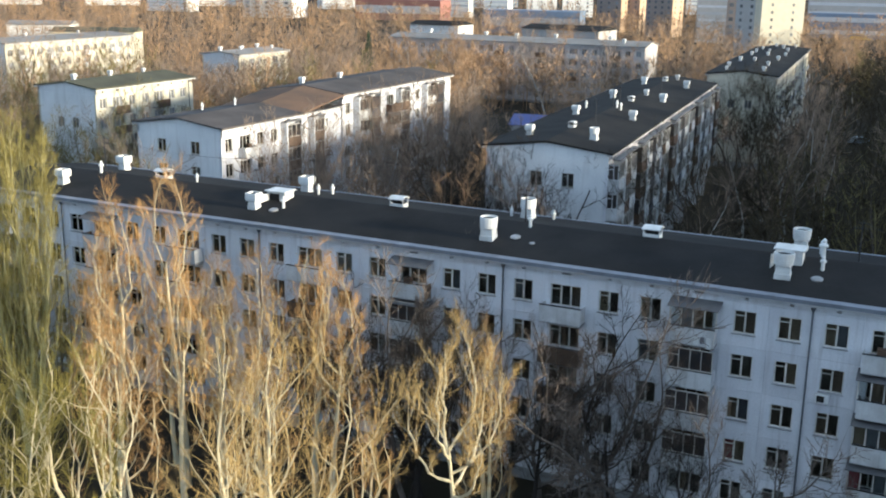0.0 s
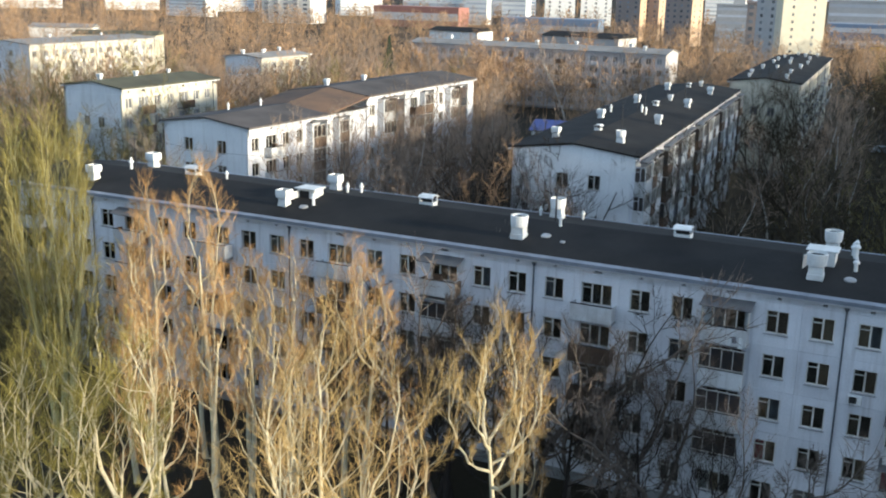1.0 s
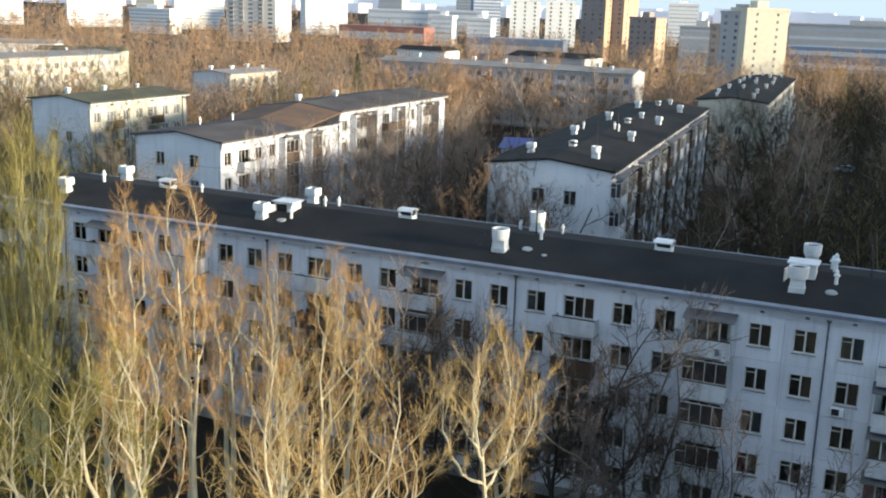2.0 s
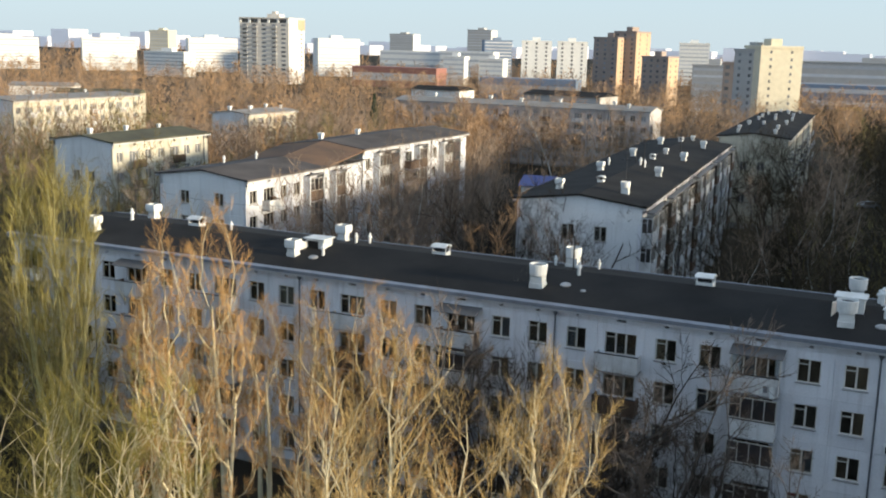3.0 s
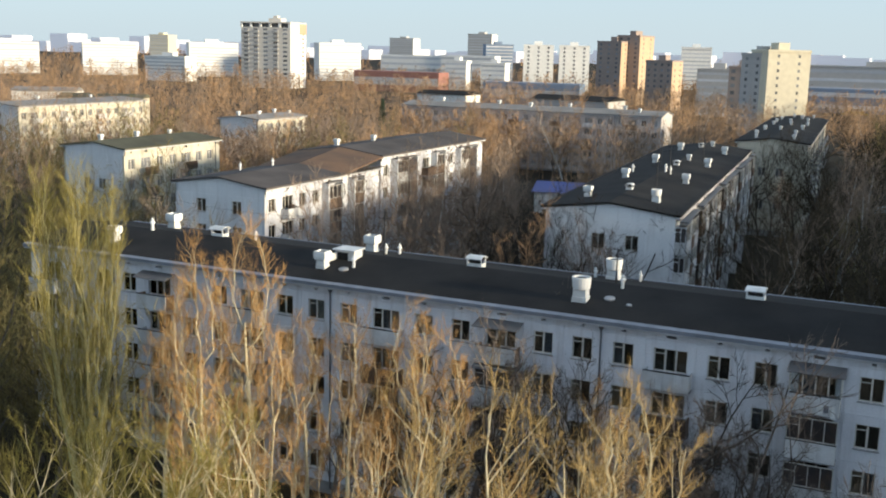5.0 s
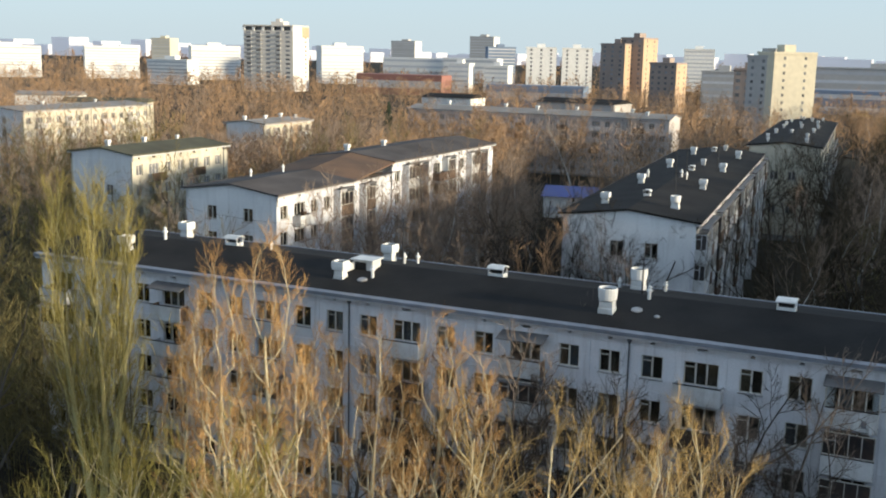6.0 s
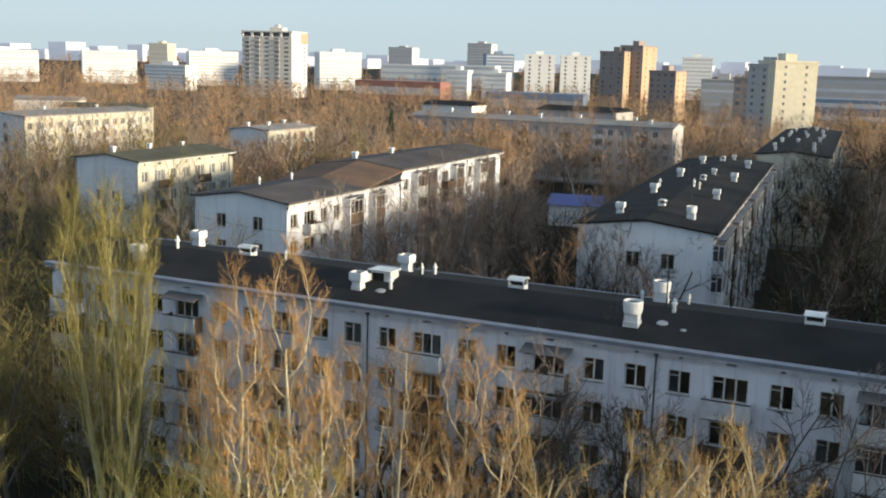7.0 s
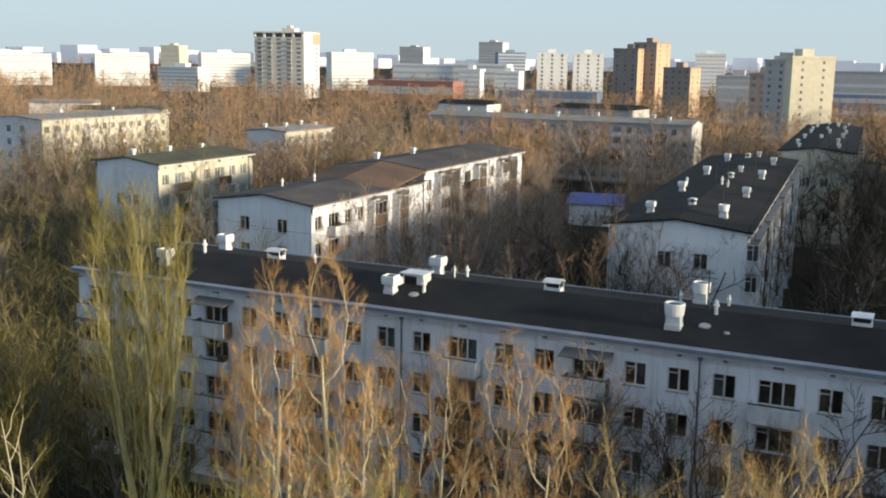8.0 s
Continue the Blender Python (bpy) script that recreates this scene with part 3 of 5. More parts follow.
far_left_house = block_of_flats("far_left_house", pose(-156.0, 100.0, 0, 0, 0, 90), 38.5, 15.0, 1.8, 16.9, 17.5,
                                "distant panel block of flats coloured cream for sunlight", 9, mat=SUNLIT_PANEL, end=GABLE, roof_mat=ROOF_PALE, edge=ROOF_PALE, styles=("panel",), fine=False, gable_list=(1, 2, 3, 4))
far_mid_house = block_of_flats("far_middle_house", pose(-104.5, 111.0, 0, 0, 0, 90), 17.0, 9.0, 1.6, 16.2, 16.7,
                               "distant white block of flats behind trees", 10, mat=SUNLIT_PANEL, end=GABLE, edge=ROOF_PALE, roof_mat=ROOF_PALE, styles=("panel",), fine=False, gable_list=())
right_far_house = block_of_flats("right_far_house", pose(-3.2, 118.0, 0, 0, 0, 93.6), 74.0, 11.0, 1.8, 16.9, 17.6,
                                 "distant panel block of flats with a vent-dotted roof", 11, mat=SUNLIT_PANEL, edge=ROOF, styles=("boards", "panel"), fine=False, gable_list=(1, 3))
cross_house = block_of_flats("cross_house", pose(-112.0, 186.0, 0, 0, 0, 1.0), 68.0, 12.0, 1.2, 16.0, 16.9,
                             "distant grey panel block of flats standing crosswise", 12, mat=DRAB, glazed_from=0, roof_mat=ROOF_PALE, edge=ROOF_PALE, styles=("boards", "panel"), fine=False, gable_list=())


# ---- things on the roofs ----
def roof_z(y, depth, eave, ridge, over=0.45, t=0.16):
    across = min(y, depth - y)
    return eave + t + (ridge - eave) * (1 + 2 * over / depth) * (across + over) / (depth / 2 + over)


SHAFT_BASE = lathe("shaft", [(0.5, -0.3), (0.5, 0.3), (0.46, 0.32), (0.44, 0.76), (0.48, 0.82)], WHITEWASH, square=True)
SHAFT_HEAD = lathe("head", [(0.52, 0.821), (0.61, 0.88), (0.65, 1.2), (0.64, 1.58), (0.59, 1.68), (0.54, 1.68), (0.53, 1.5)], WHITE, square=True)
# dark plugs stand in for the shade down the open heads
SHAFT_SHADE = lathe("flue", [(0.52, 1.3), (0.52, 1.52)], DARK, square=True)
DRUM_SHADE = lathe("flue", [(0.5, 1.3), (0.5, 1.52)], DARK, 18)
DRUM_HEAD = lathe("head", [(0.5, 0.821), (0.6, 0.86), (0.64, 1.2), (0.66, 1.62), (0.63, 1.66), (0.59, 1.66), (0.58, 1.5)], WHITE, 18)


def vent_shaft(x, y, z, drum=False, size=1.0):
    m = Matrix.LocRotScale((x, y, z), Euler((0, 0, (x * 7.1 + y * 3.3) % 0.12 - 0.06)), (size, size, size))
    ob = thing("vent_shaft", m, "white ventilation shaft with a wide open head on a felt roof", "roof vent", "vent shafts on the roofs")
    part("shaft", SHAFT_BASE, ob)
    part("head", DRUM_HEAD if drum else SHAFT_HEAD, ob)
    part("flue", DRUM_SHADE if drum else SHAFT_SHADE, ob)
    return ob


def ridge_vent(x, y, z, turn=0.0, size=1.0):
    m = Matrix.LocRotScale((x, y, z), Euler((0, 0, turn)), (size * 0.74, size * 0.9, size * 1.1))
    ob = thing("ridge_vent", m, "white louvred attic vent with a small pitched lid", "roof vent", "attic vents on the ridges")
    part("sides", boxes("sides", [(-0.75, -0.45, -0.25, 0.75, -0.4, 0.26), (-0.75, 0.4, -0.25, 0.75, 0.45, 0.26), (-0.75, -0.4, -0.25, -0.68, 0.4, 0.26), (0.68, -0.4, -0.25, 0.75, 0.4, 0.26)], WHITE, 0.01), ob)
    # dark box and slat stand in for the shade inside the vent
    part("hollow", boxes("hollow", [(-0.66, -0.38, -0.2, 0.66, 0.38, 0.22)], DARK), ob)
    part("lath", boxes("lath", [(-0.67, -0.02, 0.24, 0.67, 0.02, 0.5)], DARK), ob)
    for px in (-0.74, 0.66):
        for py in (-0.44, 0.36):
            part("post", boxes("post", [(px, py, 0.265, px + 0.08, py + 0.08, 0.6)], WHITE), ob)
    verts = [(-0.85, -0.6, 0.58), (0.85, -0.6, 0.58), (0.8, -0.3, 0.72), (-0.8, -0.3, 0.72), (-0.8, 0.3, 0.72), (0.8, 0.3, 0.72), (-0.85, 0.6, 0.58), (0.85, 0.6, 0.58)]
    verts += [(x, y, h - 0.05) for x, y, h in verts]
    faces = [(0, 1, 2, 3), (3, 2, 5, 4), (4, 5, 7, 6)]
    faces += [tuple(8 + i for i in reversed(f)) for f in faces]
    rim = (0, 1, 2, 5, 7, 6, 4, 3)
    faces += [(rim[i], 8 + rim[i], 8 + rim[(i + 1) % 8], rim[(i + 1) % 8]) for i in range(8)]
    part("lid", raw("lid", verts, faces, WHITE), ob)
    return ob


def roof_hut(x, y, z, turn=0.0):
    ob = thing("roof_hut", pose(x, y, z, 0, 0, turn), "small white roof access hut with a flat lid and dark doorway", "roof hut", "access huts on the front roof")
    part("wall", boxes("wall", [(-0.78, -0.6, -0.4, -0.68, 0.6, 0.92), (0.68, -0.6, -0.4, 0.78, 0.6, 0.92), (-0.678, 0.5, -0.4, 0.678, 0.6, 0.92), (-0.678, -0.6, 0.78, 0.678, -0.5, 0.92), (0.28, -0.6, -0.4, 0.678, -0.5, 0.778)], WHITEWASH, 0.012), ob)
    # dark sheet stands in for the shade inside the doorway
    part("door", boxes("door", [(-0.67, -0.48, -0.35, 0.27, -0.44, 0.77)], DARK), ob, label="dark sheet for the shade inside the open doorway")
    part("lid", boxes("lid", [(-0.92, -0.78, 0.924, 0.92, 0.75, 1.01)], WHITE, 0.015), ob)
    part("door_leaf", boxes("door_leaf", [(-0.02, -0.02, -0.3, 0.02, 0.85, 0.74)], WHITEWASH, 0.008), ob, pose(-0.72, -0.62, 0, 0, 0, 165), "white door leaf standing open")
    return ob


COWL = lathe("pipe", [(0.12, -0.2), (0.11, 0.45), (0.1, 0.5), (0.2, 0.52), (0.2, 0.6), (0.09, 0.72), (0.12, 0.8), (0.04, 0.92)], WHITE, 10)
DISC = lathe("cover", [(0.42, -0.05), (0.48, 0.08), (0.4, 0.16), (0.1, 0.22)], SILL, 16)


def pipe_cowl(x, y, z, size=1.0):
    ob = thing("pipe_cowl", Matrix.LocRotScale((x, y, z), None, (size, size, size)), "thin white soil pipe with a cowl on the roof", "roof pipe", "pipes on the roofs")
    part("pipe", COWL, ob)
    return ob


def antenna(x, y, z, tall=3.2):
    ob = thing("antenna_mast", (x, y, z), "thin dark steel antenna mast on the roof", "antenna", "antenna masts")
    part("mast", lathe("mast", [(0.06, -0.2), (0.05, tall * 0.5), (0.035, tall)], MAST, 6), ob)
    part("crossbar", boxes("crossbar", [(-0.5, -0.02, tall * 0.8, 0.5, 0.02, tall * 0.8 + 0.04), (-0.3, -0.02, tall * 0.93, 0.3, 0.02, tall * 0.93 + 0.04)], MAST), ob)
    return ob


def front_roof(y):
    return roof_z(y, 11.8, 14.95, 15.85) - 0.02


for k in range(-2, 3):
    x = -3.37 + k * SECTION
    if FRONT_X0 < x < FRONT_X1:
        vent_shaft(x, 2.4, front_roof(2.4), drum=k in (0, 1), size=0.92 if k >= 0 else 0.72)
        vent_shaft(x + 0.05, 9.45, front_roof(9.45), drum=k in (0, 1), size=0.88 if k >= 0 else 0.76)
for x in (-34.2, -12.3, 6.65, 25.6):
    ridge_vent(x, 6.4, front_roof(6.4))
roof_hut(-21.6, 4.8, front_roof(4.8) - 0.3)
roof_hut(15.6, 4.9, front_roof(4.9) - 0.1)
for x, y, s in ((-20.2, 3.1, 1.0), (-20.4, 8.2, 0.9), (-20.1, 9.8, 0.9), (-4.6, 9.4, 0.8), (-1.7, 10.4, 0.8), (-1.5, 5.2, 1.0), (-40.2, 5.6, 1.1), (17.6, 4.1, 1.0), (17.3, 6.8, 1.3), (17.0, 8.6, 1.0), (-30.8, 6.4, 0.8)):
    pipe_cowl(x, y, front_roof(y), s)
for x, y in ((-1.7, 3.1), (-20.6, 2.4), (17.5, 2.6), (-0.3, 2.5)):
    s = 0.4 if x == -0.3 else 0.75
    ob = thing("roof_cover", Matrix.LocRotScale((x, y, front_roof(y) + 0.02), Euler((radians(8), 0, 0)), (s, s, s)), "low grey round vent cover lying on the roof", "roof vent", "round covers on the front roof")
    part("cover", DISC, ob)
for x, y, h in ((-41.2, 7.2, 3.0), (-19.7, 6.6, 3.4), (19.4, 6.4, 2.6), (-2.2, 6.1, 2.4)):
    antenna(x, y, front_roof(y), h)


def on_house(house, x, y):
    return house.matrix_basis @ Vector((x, y, 0))


def right_roof(y):
    return roof_z(y, 11.8, 16.75, 17.5) - 0.02


for x, y, kind in ((4.9, 2.6, "d"), (21.1, 2.2, "s"), (39.6, 2.2, "s"), (58.2, 2.2, "s"), (5.1, 9.1, "s"), (22.2, 8.9, "s"), (40.2, 8.7, "s"), (59.2, 8.4, "s"), (43.1, 5.0, "c"), (66.2, 4.8, "c")):
    p = on_house(right_house, x, y)
    vent_shaft(p.x, p.y, right_roof(y), drum=kind == "d", size={"s": 0.62, "d": 0.72, "c": 0.45}[kind])
for x, y in ((9.6, 6.0), (35.6, 5.4), (62.5, 6.0)):
    p = on_house(right_house, x, y)
    ridge_vent(p.x, p.y, right_roof(y), radians(93), 0.75)
for x, y in ((26.4, 4.7), (27.6, 5.4), (29.0, 9.4)):
    p = on_house(right_house, x, y)
    pipe_cowl(p.x, p.y, right_roof(y))
for x, y, h in ((6.4, 2.9, 3.8), (25.2, 4.6, 3.4), (44.5, 3.4, 3.4), (30.0, 6.4, 2.6)):
    p = on_house(right_house, x, y)
    antenna(p.x, p.y, right_roof(y), h)
rng = random.Random(21)
for house, depth, eave, ridge, spots in (
        (right_far_house, 11.0, 16.9, 17.6, [(4, 8.5), (4.5, 2.5), (13, 9.3), (16, 3), (22, 6), (26, 9), (30, 2.6), (37, 5.2), (42, 8.8), (43, 2.4), (48, 6), (52, 9), (55, 3), (61, 8.6), (62, 4.5), (68, 6.5), (70, 2.6)]),
        (mid_house, 11.2, 16.45, 17.2, [(20.5, 9.8)]),
        (mid_house_upper, 11.2, 17.75, 18.5, [(5.0, 9.2), (12.5, 8.0)]),
        (left_house, 10.4, 16.9, 17.6, [(4.0, 7.6), (10.0, 6.6), (16.5, 6.2)]),
        (far_left_house, 15.0, 16.9, 17.5, [(14, 9), (16, 11), (30, 9)]),
        (far_mid_house, 9.0, 16.2, 16.7, [(2, 6), (6, 4), (10, 6.5), (13, 5), (15.5, 3)]),
        (cross_house, 12.0, 16.0, 16.9, [(8, 8), (24, 8), (34, 4), (43, 8), (57, 8.5), (62, 3)])):
    for x, y in spots:
        p = on_house(house, x, y)
        vent_shaft(p.x, p.y, roof_z(y, depth, eave, ridge) - 0.02, size=(0.36 if house is not cross_house else 0.6) + 0.16 * rng.random())
for x, y in ((9.0, 9.5), (14.0, 8.6)):
    p = on_house(mid_house, x, y)
    pipe_cowl(p.x, p.y, roof_z(y, 11.2, 16.45, 17.2) - 0.02)

ac = thing("air_conditioner", (18.35, -0.003, 9.15), "small white air conditioner box on a panel wall", "air conditioner")
part("case", boxes("case", [(0, -0.34, 0, 0.75, -0.05, 0.5)], WHITE, 0.02), ac)
part("grille", boxes("grille", [(0.08, -0.345, 0.06, 0.5, -0.342, 0.44)], DARK), ac)
part("bracket", boxes("bracket", [(0.1, -0.3, -0.05, 0.15, 0.0, -0.003), (0.6, -0.3, -0.05, 0.65, 0.0, -0.003)], MAST), ac)


# ---- trees ----
class Twigs:
    """Collects tubes and spikes for one mesh."""

    def __init__(self):
        self.verts, self.faces = [], []

    def tube(self, pts, radii, sides):
        start = len(self.verts)
        for i, p in enumerate(pts):
            d = (pts[min(i + 1, len(pts) - 1)] - pts[max(i - 1, 0)])
            u = d.orthogonal().normalized()
            v = d.cross(u).normalized()
            for k in range(sides):
                a = 2 * math.pi * k / sides
                self.verts.append(p + (u * math.cos(a) + v * math.sin(a)) * radii[i])
        for i in range(len(pts) - 1):
            for k in range(sides):
                a, b = start + i * sides + k, start + i * sides + (k + 1) % sides
                self.faces.append((a, b, b + sides, a + sides))

    def spike(self, p, q, r):
        d = q - p
        u = d.orthogonal().normalized() * r
        v = d.cross(u).normalized() * r
        s = len(self.verts)
        self.verts += [p + u, p - u * 0.5 + v * 0.87, p - u * 0.5 - v * 0.87, q]
        self.faces += [(s, s + 1, s + 3), (s + 1, s + 2, s + 3), (s + 2, s, s + 3)]


def turned(d, angle, rng):
    """d bent by an angle towards a random side."""
    u = d.orthogonal().normalized()
    u.rotate(Matrix.Rotation(rng.uniform(0, 2 * math.pi), 3, d))
    return (d * math.cos(angle) + u * math.sin(angle)).normalized()


def tree_meshes(seed, height, radius, levels, bark, twig, wander=0.14, tropism=0.10, lean=0.06, tube_levels=2, tip=0.008, bole=0.8, leader=0.3, taper=0.03):
    """levels: one row each of count, length ratio, angle low, angle high, first place on the parent. Returns trunk and crown meshes."""
    rng = random.Random(seed)
    wood, crown = Twigs(), Twigs()

    def grow(p, d, length, r, level):
        steps = (9, 6, 4, 3, 2, 1)[level] if level <= tube_levels else (3, 3, 3, 2, 1, 1)[level]
        pts, way = [p.copy()], d.copy()
        for i in range(steps):
            way = (way + Vector((rng.gauss(0, 1), rng.gauss(0, 1), rng.gauss(0, 0.6))) * wander + Vector((0, 0, tropism))).normalized()
            pts.append(pts[-1] + way * length / steps)
        end = max(r * (0.25 if level else 0.32 if leader > 0.4 else 0.1), tip)
        if level >= len(levels):
            crown.spike(pts[0], pts[-1], r)
            return
        radii = [r + (end - r) * i / steps for i in range(steps + 1)]
        if level == 0:
            radii[0] *= 1.35
        if level < tube_levels:
            wood.tube(pts, radii, (7, 5, 4, 3, 3)[level])
        else:
            crown.tube(pts[::len(pts) - 1] if steps < 3 else [pts[0], pts[steps // 2], pts[-1]], [radii[0], radii[-1]] if steps < 3 else [radii[0], radii[steps // 2], radii[-1]], 3)
        count, ratio, lo, hi, first = levels[level]
        n = max(1, round(count * rng.uniform(0.85, 1.15)))
        for c in range(n):
            at = first + (1 - first) * (c + rng.random() * 0.9) / n
            k = min(int(at * steps), steps - 1)
            f = at * steps - k
            q = pts[k].lerp(pts[k + 1], f)
            along = (pts[k + 1] - pts[k]).normalized()
            size = length * ratio * rng.uniform(0.7, 1.2) * (1.15 - 0.65 * at)
            rr = min(max((radii[k] * (1 - f) + radii[k + 1] * f) * 0.72, tip), size * taper + tip)
            grow(q, turned(along, radians(rng.uniform(lo, hi)), rng), size, rr, level + 1)
        if level > 0:
            grow(pts[-1], way, length * 0.3, end, len(levels))
        else:
            grow(pts[-1], way, length * leader, end, 1)

    base = Vector((0, 0, -0.4))
    grow(base, Vector((rng.gauss(0, lean), rng.gauss(0, lean), 1)).normalized(), height * bole, radius, 0)
    # every tree reaches the height asked for
    k = height / sorted(v.z for v in crown.verts)[int(len(crown.verts) * 0.993)]
    for v in wood.verts + crown.verts:
        v *= k
    return raw("trunk", wood.verts, wood.faces, bark), raw("crown", crown.verts, crown.faces, twig)


def tree(meshes, x, y, turn, size, label, category="tree", group="trees", lean=(0.0, 0.0)):
    m = pose(x, y, ground_height(x, y), lean[0], lean[1]) @ Matrix.LocRotScale(None, Euler((0, 0, turn)), (size, size, size))
    ob = thing("tree", m, label, category, group)
    part("trunk", meshes[0], ob)
    part("crown", meshes[1], ob)
    return ob


def broad_tree(seed, height, wide, bark, twig, limbs=8, forks=9, shoots=7, twigs=12, egg=(0.78, 0.215), top=0.66, low=0.74, rise=(-0.25, 1.5), spread=(26, 62), longest=9.0, thin=0.0075, thick=1.0, steep=0.0):
    """A tall tree with a sinuous trunk, spreading limbs that turn upwards, and a rounded crown of fine twigs.
    egg: the crown's middle and half height; top: the trunk's end; low: where on it the limbs begin; rise: the angles at which the limbs' tips stand."""
    rng = random.Random(seed)
    wood, crown = Twigs(), Twigs()
    mid, tall = height * egg[0], height * egg[1]
    ph = rng.uniform(0, 6.28)

    def axis(z):
        return Vector((0.28 * math.sin(z * 0.33 + ph), 0.28 * math.cos(z * 0.27 + ph), z))

    def shaky(a, b, bow, n, amount):
        """A line from a to b that sets out towards a + bow and wavers."""
        pts = []
        for i in range(n + 1):
            f = i / n
            p = a.lerp(a + bow, f).lerp((a + bow).lerp(b, f), f)
            if 0 < i < n:
                p += Vector((rng.gauss(0, 1), rng.gauss(0, 1), rng.gauss(0, 0.6))) * amount
            pts.append(p)
        return pts

    def room(q, d):
        p = Vector((q.x / wide, q.y / wide, (q.z - mid) / tall))
        w = Vector((d.x / wide, d.y / wide, d.z / tall))
        a, b, c = w.dot(w), p.dot(w), p.dot(p) - 1
        return max((-b + math.sqrt(b * b - a * c)) / a if c < 0 else 0.0, 0.55)

    def along(pts, f):
        k = min(int(f * (len(pts) - 1)), len(pts) - 2)
        g = f * (len(pts) - 1) - k
        return pts[k].lerp(pts[k + 1], g), (pts[k + 1] - pts[k]).normalized()

    def shoot(q, d, length, r, level):
        d = (d + Vector((0, 0, 0.25))).normalized()
        end = q + d * length + Vector((rng.gauss(0, 0.12), rng.gauss(0, 0.12), 0.16)) * length
        pts = shaky(q, end, d * length * 0.5, 4 if level == 0 else 2, length * 0.025)
        thin = max(r * 0.3, 0.006)
        radii = [r + (thin - r) * i / (len(pts) - 1) for i in range(len(pts))]
        (wood if level == 0 else crown).tube(pts, radii, 4 if level == 0 else 3)
        count = shoots if level == 0 else twigs
        for c in range(count):
            p, way = along(pts, 0.12 + 0.88 * (c + rng.random()) / count)
            aim = turned(way, radians(rng.uniform(*spread)), rng)
            if level == 0:
                shoot(p, aim, min(length * rng.uniform(0.35, 0.65), room(p, aim) * 1.1 + 0.15), max(r * 0.42, 0.009), 1)
            else:
                crown.spike(p, p + (aim + Vector((0, 0, 0.2))) * rng.uniform(0.22, 0.52) * (thin / 0.0058) ** 0.5, thin)

    top = height * top
    trunk = [axis(-0.4 + (top + 0.4) * i / 12) for i in range(13)]
    wood.tube(trunk, [height * (0.013 - 0.0105 * (i / 12) ** 1.2) * (1.3 if i == 0 else 1) for i in range(13)], 8)
    for k in range(limbs):
        f = (k + 0.5) / limbs
        start = axis(top * (low + (1 - low) * f))
        turn = k * 2.4 + rng.uniform(-0.4, 0.4) + ph
        tip_at = rise[0] + (rise[1] - rise[0]) * f + rng.uniform(-0.12, 0.12)
        side = Vector((math.cos(turn), math.sin(turn), 0))
        goal = Vector((0, 0, mid + tall * math.sin(tip_at))) + side * wide * max(math.cos(tip_at), 0.12)
        goal = start.lerp(goal, rng.uniform(0.74, 0.9))
        length = (goal - start).length
        pts = shaky(start, goal, (side * (1.3 - 0.6 * f) * (1 - steep) + Vector((0, 0, 0.25 + 0.5 * f + steep))).normalized() * length * 0.5, 8, length * 0.012)
        r = height * rng.uniform(0.003, 0.0046) * thick
        wood.tube(pts, [r + (0.014 - r) * i / 8 for i in range(9)], 5)
        for c in range(forks):
            q, way = along(pts, 0.14 + 0.86 * (c + rng.random() * 0.9) / forks)
            aim = turned(way, radians(rng.uniform(*spread)), rng)
            shoot(q, aim, min(longest * rng.uniform(0.7, 1.0), length * rng.uniform(0.25, 0.45), room(q, aim) * rng.uniform(0.9, 1.1)), r * (0.34 - 0.14 * c / forks), 0)
    return raw("trunk", wood.verts, wood.faces, bark), raw("crown", crown.verts, crown.faces, twig)


near_trees = [broad_tree(100 + i, 22.0, (4.2, 2.7, 2.1, 3.2)[i], PALE_BARK, GOLD_TWIG) for i in range(4)]
lone_tree = broad_tree(131, 20.0, 2.7, PALE_BARK, GOLD_TWIG, limbs=7, forks=7, shoots=6, twigs=10, egg=(0.84, 0.155), top=0.74, low=0.84)
spare_trees = [broad_tree(120 + i, 18.0, 1.9, PALE_BARK, ORANGE_TWIG, limbs=6, forks=8, shoots=5, twigs=8, egg=(0.8, 0.19)) for i in range(2)]
slim_trees = [broad_tree(200 + i, 24.2, 1.75, POPLAR_BARK, POPLAR_TWIG, limbs=13, forks=18, shoots=5, twigs=6, egg=(0.57, 0.45), top=0.62, low=0.16, rise=(0.1, 1.5), spread=(16, 38), longest=1.9, thin=0.0095, thick=0.62, steep=0.75) for i in range(2)]
LIGHT = [(9, 0.46, 25, 50, 0.3), (7, 0.5, 28, 55, 0.25), (7, 0.5, 30, 65, 0.2), (5, 0.55, 25, 60, 0.15)]
yard_trees = [broad_tree(300 + i, 19.0, (1.6, 2.0, 1.8)[i], PALE_BARK, ORANGE_TWIG, limbs=8, forks=9, shoots=6, twigs=11, egg=(0.66, 0.35), top=0.72, low=0.4, rise=(-0.2, 1.5), spread=(26, 58), longest=1.7, thin=0.0095, thick=0.55, steep=0.15) for i in range(3)]
grey_trees = [tree_meshes(400 + i, 13.0, 0.16, LIGHT[:3] + [(4, 0.6, 25, 60, 0.15)], GREY_BARK, GREY_TWIG, 0.16, 0.09, tube_levels=2, tip=0.008, bole=0.6, leader=0.6, taper=0.014) for i in range(3)]


def recoloured(trees, twig):
    made = []
    for trunk, crown in trees:
        crown = crown.copy()
        crown.materials[0] = twig
        made.append((trunk, crown))
    return made


green_trees = recoloured(near_trees, POPLAR_TWIG)
green = "tall bare pale-barked tree with yellow-green twigs"
pale = "tall bare pale-barked tree with sunlit golden twigs"
amber = "bare pale-barked tree with sparse orange-brown twigs"
